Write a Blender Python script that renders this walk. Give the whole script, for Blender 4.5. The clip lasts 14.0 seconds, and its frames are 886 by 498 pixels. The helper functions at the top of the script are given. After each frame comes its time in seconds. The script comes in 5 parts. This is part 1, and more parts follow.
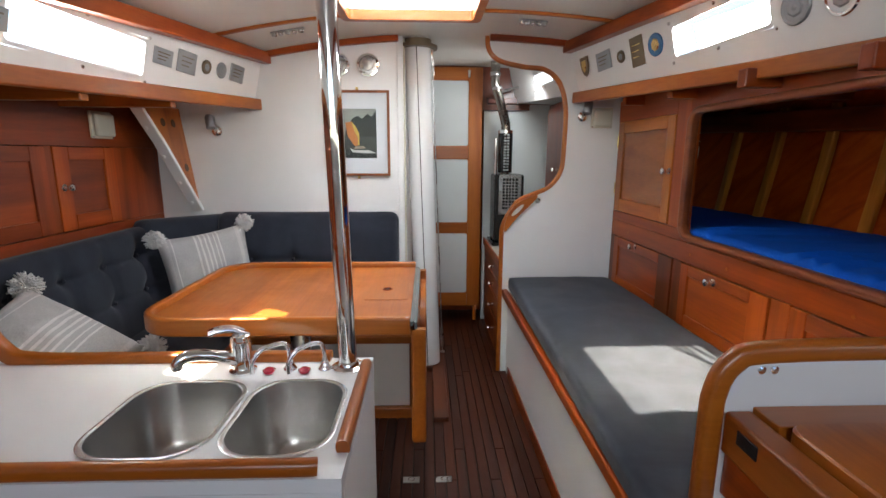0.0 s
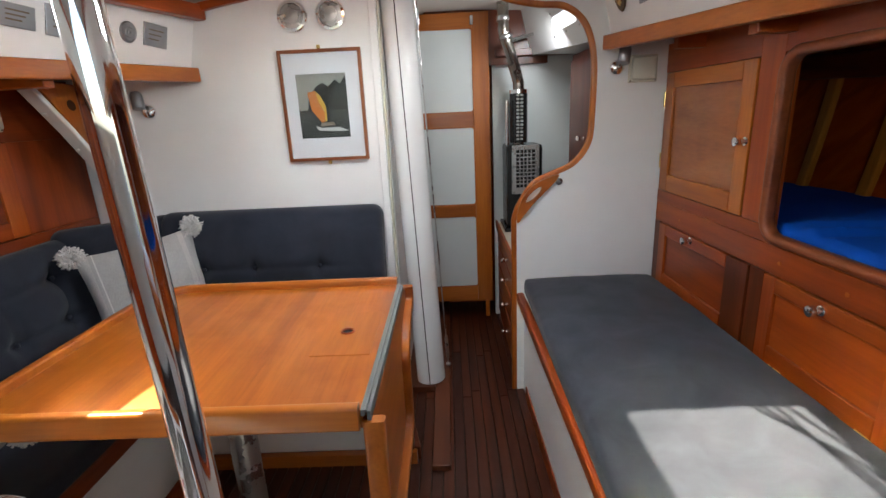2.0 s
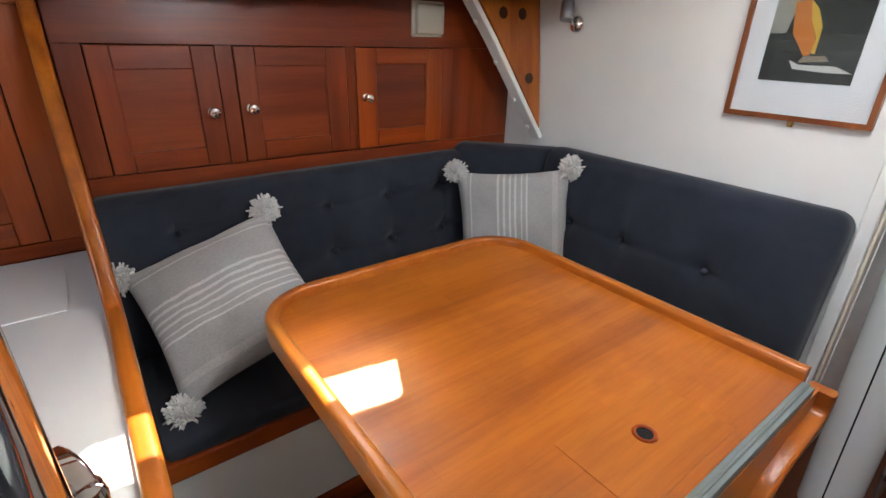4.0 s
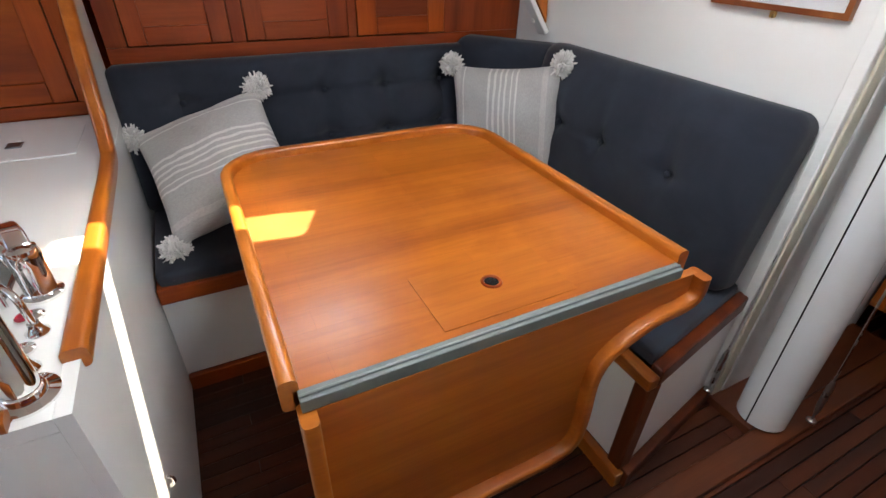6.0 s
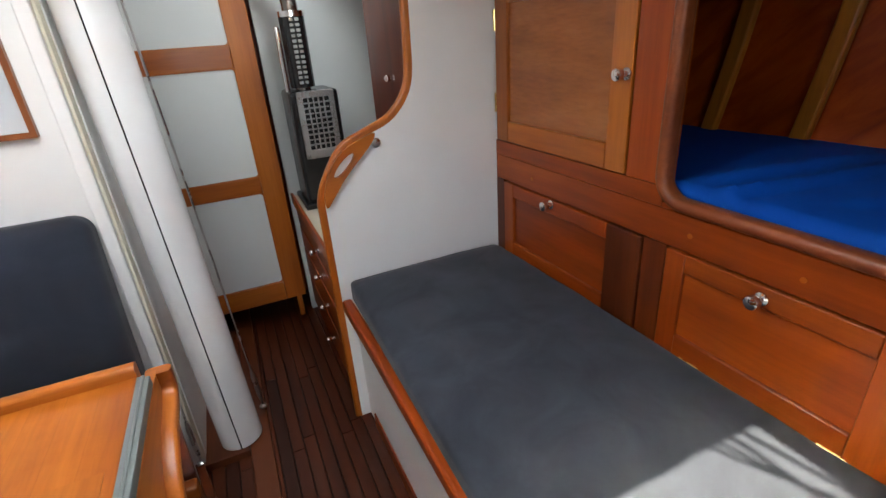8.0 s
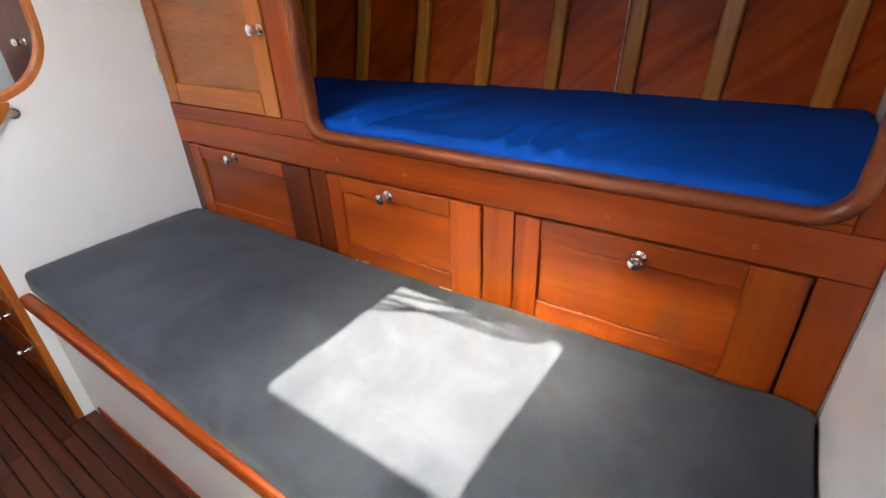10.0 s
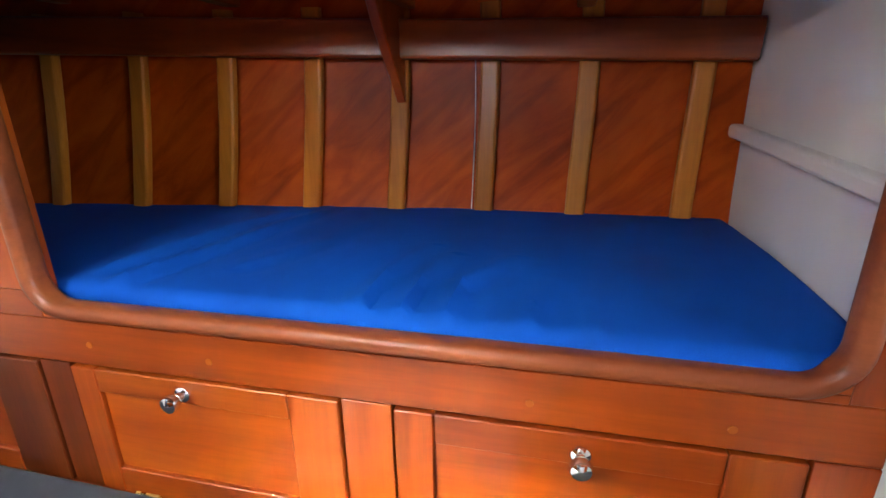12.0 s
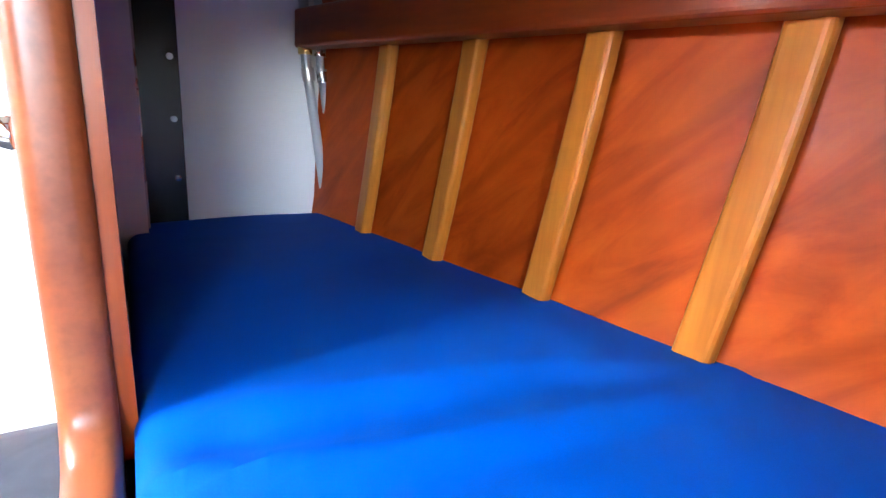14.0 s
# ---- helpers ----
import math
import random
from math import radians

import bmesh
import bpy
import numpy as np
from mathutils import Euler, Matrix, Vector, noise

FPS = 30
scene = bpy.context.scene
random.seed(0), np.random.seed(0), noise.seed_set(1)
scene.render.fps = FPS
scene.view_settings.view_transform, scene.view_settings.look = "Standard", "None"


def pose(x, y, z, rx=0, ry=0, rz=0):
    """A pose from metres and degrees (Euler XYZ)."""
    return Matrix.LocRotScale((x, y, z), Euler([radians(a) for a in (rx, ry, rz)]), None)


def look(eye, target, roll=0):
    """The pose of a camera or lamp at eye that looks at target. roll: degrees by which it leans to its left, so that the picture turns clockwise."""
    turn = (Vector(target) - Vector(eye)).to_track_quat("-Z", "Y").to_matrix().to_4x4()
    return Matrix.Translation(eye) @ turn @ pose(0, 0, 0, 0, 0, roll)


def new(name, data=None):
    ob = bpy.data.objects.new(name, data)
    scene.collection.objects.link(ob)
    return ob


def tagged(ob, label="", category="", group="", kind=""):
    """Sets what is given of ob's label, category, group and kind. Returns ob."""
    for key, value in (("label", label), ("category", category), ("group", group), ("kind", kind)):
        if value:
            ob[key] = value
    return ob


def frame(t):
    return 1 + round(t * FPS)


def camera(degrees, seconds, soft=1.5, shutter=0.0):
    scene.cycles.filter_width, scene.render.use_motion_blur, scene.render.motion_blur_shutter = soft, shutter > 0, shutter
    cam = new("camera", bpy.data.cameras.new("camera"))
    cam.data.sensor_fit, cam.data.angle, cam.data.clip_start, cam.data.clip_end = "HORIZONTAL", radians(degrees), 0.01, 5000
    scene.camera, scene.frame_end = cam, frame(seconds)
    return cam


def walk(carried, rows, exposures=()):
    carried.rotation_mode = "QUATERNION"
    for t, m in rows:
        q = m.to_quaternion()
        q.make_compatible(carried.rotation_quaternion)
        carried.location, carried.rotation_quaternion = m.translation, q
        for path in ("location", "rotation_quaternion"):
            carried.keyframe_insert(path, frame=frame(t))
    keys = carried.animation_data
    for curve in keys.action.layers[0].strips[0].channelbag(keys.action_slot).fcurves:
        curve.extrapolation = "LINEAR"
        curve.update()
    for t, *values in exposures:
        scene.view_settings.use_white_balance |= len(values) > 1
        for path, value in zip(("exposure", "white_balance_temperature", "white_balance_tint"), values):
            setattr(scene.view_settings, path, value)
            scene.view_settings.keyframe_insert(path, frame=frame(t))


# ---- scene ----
cam = camera(85.6, 14.0)
PATH = [
    (0, (0.574, 0.44, 1.251), (0.64, 2.401, 0.864), 0.2),
    (0.5, (0.592, 0.561, 1.246), (0.741, 2.51, 0.824), -0.4),
    (1, (0.615, 0.708, 1.26), (0.782, 2.649, 0.808), -0.9),
    (1.5, (0.647, 0.876, 1.286), (0.778, 2.812, 0.799), -0.8),
    (2, (0.717, 0.997, 1.308), (0.674, 2.92, 0.763), -2.7),
    (2.5, (0.748, 1.128, 1.308), (0.524, 3.031, 0.737), -4.0),
    (3, (0.71, 1.339, 1.31), (0.325, 3.204, 0.698), -3.4),
    (3.5, (0.663, 1.444, 1.308), (-0.177, 3.122, 0.618), -3.0),
    (4, (0.682, 1.568, 1.312), (-0.772, 2.68, 0.506), 1.5),
    (4.2, (0.723, 1.612, 1.306), (-0.819, 2.479, 0.374), 2.5),
    (6.3, (0.987, 1.776, 1.261), (-0.459, 2.579, 0.137), 2.6),
    (6.5, (0.97, 1.769, 1.257), (-0.404, 2.747, 0.181), 2.4),
    (7, (0.896, 1.738, 1.277), (0.051, 3.309, 0.373), 3.6),
    (7.5, (0.812, 1.708, 1.286), (0.832, 3.534, 0.472), -0.6),
    (8, (0.769, 1.631, 1.294), (1.487, 3.308, 0.475), -4.2),
    (8.5, (0.775, 1.532, 1.258), (2.013, 2.787, 0.313), -5.8),
    (8.7, (0.76, 1.48, 1.246), (1.994, 2.638, 0.18), -6.7),
    (10.8, (0.785, 1.305, 1.265), (2.367, 2.279, 0.523), -1.0),
    (11, (0.831, 1.343, 1.264), (2.451, 2.314, 0.606), -1.4),
    (11.5, (0.949, 1.465, 1.284), (2.737, 2.148, 0.703), -0.2),
    (12, (1.079, 1.524, 1.258), (2.92, 1.996, 0.636), -0.8),
    (12.5, (1.291, 1.569, 1.26), (3.133, 2.061, 0.655), 0.8),
    (13, (1.511, 1.671, 1.239), (3.215, 2.454, 0.545), 0.1),
    (13.5, (1.635, 1.803, 1.221), (3.079, 3.041, 0.601), -0.8),
    (14, (1.677, 1.916, 1.219), (2.75, 3.527, 0.715), 4.0),
]
walk(cam, [(t, look(eye, target, roll)) for t, eye, target, roll in PATH],
     [(0.0, 2.5, 6500, 10), (4.2, 2.45, 6500, 10), (6.5, 2.65, 6500, 10), (7.5, 2.45, 6500, 10), (8.0, 2.6, 6500, 10), (8.5, 3.2, 6500, 10), (8.7, 3.35, 6500, 10), (10.8, 3.35, 6500, 10), (11.5, 3.5, 6500, 10), (12.0, 4.05, 6500, 10), (12.5, 5.0, 6500, 10), (13.0, 5.8, 6150, 10), (13.5, 6.15, 5750, 10), (14.0, 5.95, 5750, 10)])

# ---- world, sun, exposure ----
SUN_DIR = Vector((0.637, -0.425, -1.0)).normalized()
world = bpy.data.worlds.new("sky")
scene.world = world
world.use_nodes = True
wn = world.node_tree
sky = wn.nodes.new("ShaderNodeTexSky")
sky.sky_type = "NISHITA"
sky.sun_disc = False
sky.sun_elevation = math.asin(-SUN_DIR.z)
sky.sun_rotation = math.atan2(-SUN_DIR.x, -SUN_DIR.y)
wn.links.new(sky.outputs[0], wn.nodes["Background"].inputs[0])
wn.nodes["Background"].inputs[1].default_value = 0.075
sun = new("sun", bpy.data.lights.new("sun", "SUN"))
sun.data.energy, sun.data.angle, sun.data.color = 5.0, radians(0.5), (1.0, 0.89, 0.69)
sun.matrix_world = look((0, 0, 6), Vector((0, 0, 6)) + SUN_DIR)


def area(name, centre, target, sx, sy, power, colour):
    lamp = new(name, bpy.data.lights.new(name, "AREA"))
    lamp.data.shape, lamp.data.size, lamp.data.size_y = "RECTANGLE", sx, sy
    lamp.data.energy, lamp.data.color = power, colour
    lamp.matrix_world = look(centre, target)
    return lamp


# daylight that enters by the skylight and the windows, and a fill from behind
DAY = (0.93, 0.97, 1.0)
area("skylight_daylight", (0.51, 2.355, 1.98), (0.51, 2.355, 0), 0.46, 0.46, 1.4, DAY)
# broad fill added out of view, where a companionway is assumed
area("companionway_daylight", (0.55, -0.55, 1.75), (0.6, 1.6, 1.1), 0.7, 0.7, 2.0, DAY)
area("port_window_daylight", (-0.55, 2.085, 1.61), (0.6, 1.95, 1.25), 0.38, 0.10, 0.4, DAY)
area("starboard_window_daylight", (1.62, 2.115, 1.68), (0.4, 1.9, 1.25), 0.40, 0.10, 1.8, DAY)
area("forward_window_daylight", (1.20, 3.435, 1.70), (0.72, 3.80, 1.05), 0.22, 0.07, 0.55, DAY)



# ---- materials ----
def mat(name):
    m = bpy.data.materials.new(name)
    m.use_nodes = True
    nt = m.node_tree
    return m, nt, nt.nodes["Principled BSDF"]


def node(nt, kind, **values):
    n = nt.nodes.new(kind)
    for k, v in values.items():
        n.inputs[k.replace("_", " ")].default_value = v
    return n


def mapped(nt, scale, rot=(0, 0, 0), source="Object"):
    tc = nt.nodes.new("ShaderNodeTexCoord")
    mp = nt.nodes.new("ShaderNodeMapping")
    mp.inputs["Scale"].default_value = scale
    mp.inputs["Rotation"].default_value = rot
    info = nt.nodes.new("ShaderNodeObjectInfo")
    add = nt.nodes.new("ShaderNodeVectorMath")
    add.operation = "ADD"
    scl = nt.nodes.new("ShaderNodeVectorMath")
    scl.operation = "SCALE"
    scl.inputs[0].default_value = (3.1, 5.7, 4.3)
    nt.links.new(info.outputs["Random"], scl.inputs["Scale"])
    nt.links.new(tc.outputs[source], mp.inputs[0])
    nt.links.new(mp.outputs[0], add.inputs[0])
    nt.links.new(scl.outputs[0], add.inputs[1])
    return add.outputs[0]


def turned_map(nt, rot, scale):
    """Object coordinates turned first and stretched after."""
    tc = nt.nodes.new("ShaderNodeTexCoord")
    a, b = nt.nodes.new("ShaderNodeMapping"), nt.nodes.new("ShaderNodeMapping")
    a.inputs["Rotation"].default_value = rot
    b.inputs["Scale"].default_value = scale
    nt.links.new(tc.outputs["Object"], a.inputs[0])
    nt.links.new(a.outputs[0], b.inputs[0])
    return b.outputs[0]


def ramp(nt, fac, stops):
    r = nt.nodes.new("ShaderNodeValToRGB")
    e = r.color_ramp.elements
    while len(e) < len(stops):
        e.new(0.5)
    for el, (p, c) in zip(e, stops):
        el.position, el.color = p, (*c, 1)
    nt.links.new(fac, r.inputs[0])
    return r.outputs[0]


def bump(nt, bsdf, height, strength, distance):
    b = nt.nodes.new("ShaderNodeBump")
    b.inputs["Strength"].default_value, b.inputs["Distance"].default_value = strength, distance
    nt.links.new(height, b.inputs["Height"])
    nt.links.new(b.outputs[0], bsdf.inputs["Normal"])


def noise_tex(nt, vec, scale, detail=4.0, rough=0.55, distort=0.0):
    n = nt.nodes.new("ShaderNodeTexNoise")
    for k, v in (("Scale", scale), ("Detail", detail), ("Roughness", rough), ("Distortion", distort)):
        n.inputs[k].default_value = v
    if vec is not None:
        nt.links.new(vec, n.inputs["Vector"])
    return n.outputs["Fac"]


def mix(nt, kind, fac, a, b):
    m = nt.nodes.new("ShaderNodeMix")
    m.data_type, m.blend_type = "RGBA", kind
    for sock, v in ((m.inputs[0], fac), (m.inputs[6], a), (m.inputs[7], b)):
        if isinstance(v, (int, float)):
            sock.default_value = v
        elif isinstance(v, tuple):
            sock.default_value = (*v, 1)
        else:
            nt.links.new(v, sock)
    return m.outputs[2]


def wood(name, dark, mid, light, along, rough=0.34, coat=0.22, stretch=0.06, vary=0.35):
    m, nt, b = mat(name)
    sc = [1.0, 1.0, 1.0]
    sc["xyz".index(along)] = stretch
    vec = mapped(nt, sc)
    broad = noise_tex(nt, vec, 9.0, 3.0, 0.5, 0.8)
    fine = noise_tex(nt, vec, 120.0, 3.0, 0.6)
    col = ramp(nt, broad, [(0.25, dark), (0.5, mid), (0.78, light)])
    streak = ramp(nt, fine, [(0.3, (0.72, 0.68, 0.66)), (0.6, (1, 1, 1))])
    col = mix(nt, "MULTIPLY", 0.55, col, streak)
    info = nt.nodes.new("ShaderNodeObjectInfo")
    tone = ramp(nt, info.outputs["Random"], [(0.0, (1 - vary,) * 3), (1.0, (1.0, 1.0, 1.0))])
    col = mix(nt, "MULTIPLY", 1.0, col, tone)
    nt.links.new(col, b.inputs["Base Color"])
    b.inputs["Roughness"].default_value = rough
    b.inputs["Specular IOR Level"].default_value = 0.32
    b.inputs["Coat Weight"].default_value = coat
    b.inputs["Coat Roughness"].default_value = 0.22
    bump(nt, b, fine, 0.12, 0.001)
    return m


def paint(name, colour, rough=0.45, grime=0.06, relief=0.08, scale=60.0):
    m, nt, b = mat(name)
    vec = mapped(nt, (1, 1, 1))
    big = noise_tex(nt, vec, 2.5, 4.0)
    col = ramp(nt, big, [(0.3, tuple(c * (1 - grime) for c in colour)), (0.7, colour)])
    nt.links.new(col, b.inputs["Base Color"])
    b.inputs["Roughness"].default_value = rough
    bump(nt, b, noise_tex(nt, vec, scale, 3.0), relief, 0.002)
    return m


def metal(name, colour, rough, brushed=False):
    m, nt, b = mat(name)
    b.inputs["Base Color"].default_value = (*colour, 1)
    b.inputs["Metallic"].default_value = 1.0
    vec = mapped(nt, (1, 1, 1))
    r = ramp(nt, noise_tex(nt, vec, 14.0, 4.0), [(0.3, (rough * 0.7,) * 3), (0.7, (rough * 1.4,) * 3)])
    nt.links.new(r, b.inputs["Roughness"])
    if brushed:
        bump(nt, b, noise_tex(nt, mapped(nt, (1, 30, 1)), 60.0, 3.0), 0.08, 0.001)
    return m


def cloth(name, colour, light, weave=900.0, sheen=0.3, blotch=6.0, rough=0.9):
    m, nt, b = mat(name)
    vec = mapped(nt, (1, 1, 1))
    col = ramp(nt, noise_tex(nt, vec, blotch, 5.0, 0.6, 0.6), [(0.3, colour), (0.72, light)])
    fine = noise_tex(nt, vec, weave, 2.0)
    col = mix(nt, "MULTIPLY", 0.4, col, ramp(nt, fine, [(0.35, (0.7,) * 3), (0.65, (1.0,) * 3)]))
    nt.links.new(col, b.inputs["Base Color"])
    b.inputs["Roughness"].default_value = rough
    b.inputs["Sheen Weight"].default_value = sheen
    b.inputs["Sheen Roughness"].default_value = 0.5
    bump(nt, b, fine, 0.15, 0.001)
    return m


MAHOG_D, MAHOG_M, MAHOG_L = (0.19, 0.025, 0.002), (0.37, 0.060, 0.004), (0.50, 0.105, 0.008)
wood_x = wood("varnished_mahogany_athwart", MAHOG_D, MAHOG_M, MAHOG_L, "x")
wood_y = wood("varnished_mahogany_lengthwise", MAHOG_D, MAHOG_M, MAHOG_L, "y")
wood_z = wood("varnished_mahogany_upright", MAHOG_D, MAHOG_M, MAHOG_L, "z")
TEAK_D, TEAK_M, TEAK_L = (0.28, 0.064, 0.006), (0.42, 0.112, 0.010), (0.52, 0.160, 0.017)
teak_x = wood("golden_teak_athwart", TEAK_D, TEAK_M, TEAK_L, "x", 0.28, 0.5, vary=0.15)
teak_y = wood("golden_teak_lengthwise", TEAK_D, TEAK_M, TEAK_L, "y", 0.36, 0.3, vary=0.15)
teak_z = wood("golden_teak_upright", TEAK_D, TEAK_M, TEAK_L, "z", 0.28, 0.5, vary=0.15)
dark_z = wood("dark_mahogany_upright", (0.07, 0.011, 0.002), (0.13, 0.022, 0.003), (0.19, 0.036, 0.005), "z")
rib_wood = wood("bent_oak_ribs", (0.44, 0.13, 0.010), (0.58, 0.20, 0.018), (0.68, 0.28, 0.04), "z", 0.38, 0.10)
sole_wood = wood("teak_sole", (0.034, 0.006, 0.002), (0.076, 0.015, 0.004), (0.135, 0.030, 0.008), "y", 0.42, 0.05, 0.04)
seam_mat = paint("dark_seam_caulking", (0.012, 0.009, 0.008), 0.6, 0.2)
white = paint("white_semigloss_paint", (0.82, 0.82, 0.805), 0.35)
white_head = paint("cream_deckhead_paint", (0.74, 0.72, 0.67), 0.5)
galley_white = paint("white_laminate", (0.80, 0.80, 0.79), 0.22, 0.03, 0.03)
mast_paint = paint("glossy_white_mast_paint", (0.80, 0.81, 0.81), 0.12, 0.04, 0.03, 20)
panel_grey = paint("pale_grey_door_panel", (0.66, 0.69, 0.68), 0.4)
cream_plastic = paint("cream_plastic", (0.66, 0.62, 0.50), 0.35, 0.05)
# real black enamel, and also the painted shade in gaps, slots and holes
black_mat = paint("black_enamel_and_gap_shade", (0.014, 0.014, 0.015), 0.25, 0.2)
chrome = metal("polished_chrome", (0.86, 0.85, 0.84), 0.05)
steel = metal("brushed_stainless_steel", (0.50, 0.49, 0.48), 0.27, True)
alloy = paint("weathered_aluminium_track", (0.17, 0.195, 0.19), 0.45, 0.4, 0.15, 90)
pewter = metal("dull_pewter", (0.36, 0.37, 0.38), 0.45)
bronze = metal("dark_bronze", (0.20, 0.15, 0.10), 0.42)
brass = metal("brass", (0.75, 0.55, 0.22), 0.25)
navy = cloth("navy_velour", (0.009, 0.012, 0.023), (0.019, 0.025, 0.042), 900.0, 0.12)
slate = cloth("slate_blue_velour", (0.012, 0.017, 0.028), (0.039, 0.046, 0.063), 900.0, 0.10)
blue = cloth("royal_blue_canvas", (0.0004, 0.062, 0.37), (0.0005, 0.084, 0.49), 700.0, 0.0, 3.0, 0.8)
blue.node_tree.nodes["Principled BSDF"].inputs["Specular IOR Level"].default_value = 0.15
yarn = cloth("white_yarn", (0.70, 0.68, 0.66), (0.85, 0.83, 0.80), 300.0)


def staved(name, dark, mid, light):
    """Varnished board glued up from narrow staves that run along y."""
    m, nt, b = mat(name)
    tc = nt.nodes.new("ShaderNodeTexCoord")
    turn = nt.nodes.new("ShaderNodeMapping")
    turn.inputs["Rotation"].default_value = (0, 0, radians(90))
    nt.links.new(tc.outputs["Object"], turn.inputs[0])
    brick = nt.nodes.new("ShaderNodeTexBrick")
    for k, v in (("Scale", 1.0), ("Mortar Size", 0.0004), ("Mortar Smooth", 0.4), ("Brick Width", 0.62), ("Row Height", 0.052), ("Color1", (0.84, 0.80, 0.78, 1)), ("Color2", (1, 1, 1, 1)), ("Mortar", (0.72, 0.66, 0.62, 1))):
        brick.inputs[k].default_value = v
    nt.links.new(turn.outputs[0], brick.inputs["Vector"])
    vec = mapped(nt, (1, 0.07, 1))
    broad, fine = noise_tex(nt, vec, 10.0, 3.0, 0.5, 0.8), noise_tex(nt, vec, 130.0, 3.0, 0.6)
    col = ramp(nt, broad, [(0.25, dark), (0.5, mid), (0.78, light)])
    col = mix(nt, "MULTIPLY", 0.9, col, brick.outputs["Color"])
    col = mix(nt, "MULTIPLY", 0.5, col, ramp(nt, fine, [(0.3, (0.72, 0.68, 0.66)), (0.6, (1, 1, 1))]))
    worn = noise_tex(nt, mapped(nt, (1, 1, 1)), 5.0, 5.0, 0.65)
    col = mix(nt, "MULTIPLY", 0.5, col, ramp(nt, worn, [(0.34, (0.74, 0.66, 0.60)), (0.50, (1, 1, 1))]))
    nt.links.new(col, b.inputs["Base Color"])
    nt.links.new(ramp(nt, worn, [(0.3, (0.42,) * 3), (0.7, (0.28,) * 3)]), b.inputs["Roughness"])
    b.inputs["Specular IOR Level"].default_value = 0.32
    b.inputs["Coat Weight"].default_value = 0.3
    b.inputs["Coat Roughness"].default_value = 0.2
    bump(nt, b, fine, 0.10, 0.001)
    return m


# ---- building helpers ----
def part(name, bm, material, parent=None, label="", smooth=False):
    me = bpy.data.meshes.new(name)
    bm.normal_update()
    bm.to_mesh(me)
    bm.free()
    me.materials.append(material)
    if smooth:
        for p in me.polygons:
            p.use_smooth = True
        me.set_sharp_from_angle(angle=radians(48))
    ob = new(name, me)
    if parent is not None:
        ob.parent = parent
    if label:
        ob["label"] = label
    return ob


def thing(name, label, category, group="", kind=""):
    return tagged(new(name), label, category, group, kind)


def soften(bm, r, seg=2):
    if r > 0:
        bmesh.ops.bevel(bm, geom=list(bm.edges), offset=r, segments=seg, profile=0.5, affect="EDGES", clamp_overlap=True)
    return bm


def box(x0, x1, y0, y1, z0, z1, r=0.0, seg=2):
    bm = bmesh.new()
    bmesh.ops.create_cube(bm, size=1.0)
    for v in bm.verts:
        v.co = (x0 + (v.co.x + 0.5) * (x1 - x0), y0 + (v.co.y + 0.5) * (y1 - y0), z0 + (v.co.z + 0.5) * (z1 - z0))
    return soften(bm, r, seg)


def slab(points, axis, a, b, r=0.0, seg=1):
    """A flat shape with thickness: points in the plane square to axis, from a to b along it."""
    order = {"x": lambda u, v, w: (w, u, v), "y": lambda u, v, w: (u, w, v), "z": lambda u, v, w: (u, v, w)}[axis]
    bm = bmesh.new()
    lo = [bm.verts.new(order(u, v, a)) for u, v in points]
    hi = [bm.verts.new(order(u, v, b)) for u, v in points]
    n = len(points)
    bm.faces.new(lo)
    bm.faces.new(hi)
    for i in range(n):
        bm.faces.new((lo[i], lo[(i + 1) % n], hi[(i + 1) % n], hi[i]))
    bmesh.ops.recalc_face_normals(bm, faces=bm.faces)
    return soften(bm, r, seg)


def framed(outer, inner, axis, a, b, r=0.0):
    """A ring between two outlines with as many points each, from a to b along axis."""
    order = {"x": lambda u, v, w: (w, u, v), "y": lambda u, v, w: (u, w, v), "z": lambda u, v, w: (u, v, w)}[axis]
    bm = bmesh.new()
    n = len(outer)
    rows = [[bm.verts.new(order(*p, w)) for p in ring] for ring, w in ((outer, a), (outer, b), (inner, b), (inner, a))]
    for k in range(4):
        p, q = rows[k], rows[(k + 1) % 4]
        for i in range(n):
            j = (i + 1) % n
            bm.faces.new((p[i], p[j], q[j], q[i]))
    bmesh.ops.recalc_face_normals(bm, faces=bm.faces)
    return soften(bm, r, 1) if r else bm


def round_rect(u0, u1, v0, v1, r, n=6):
    pts = []
    for cu, cv, a0 in ((u1 - r, v1 - r, 0), (u0 + r, v1 - r, 90), (u0 + r, v0 + r, 180), (u1 - r, v0 + r, 270)):
        for k in range(n + 1):
            a = radians(a0 + 90 * k / n)
            pts.append((cu + r * math.cos(a), cv + r * math.sin(a)))
    return pts


def spline(points, n=8, closed=False):
    """A smooth line through points (2D or 3D)."""
    P = [Vector(p) for p in points]
    out = []
    m = len(P)
    for i in range(m if closed else m - 1):
        if closed:
            p0, p1, p2, p3 = P[i - 1], P[i], P[(i + 1) % m], P[(i + 2) % m]
        else:
            p0, p1, p2, p3 = P[max(i - 1, 0)], P[i], P[i + 1], P[min(i + 2, m - 1)]
        for k in range(n):
            t = k / n
            out.append(0.5 * ((2 * p1) + (p2 - p0) * t + (2 * p0 - 5 * p1 + 4 * p2 - p3) * t * t + (3 * p1 - p0 - 3 * p2 + p3) * t ** 3))
    if not closed:
        out.append(P[-1])
    return [tuple(p) for p in out]


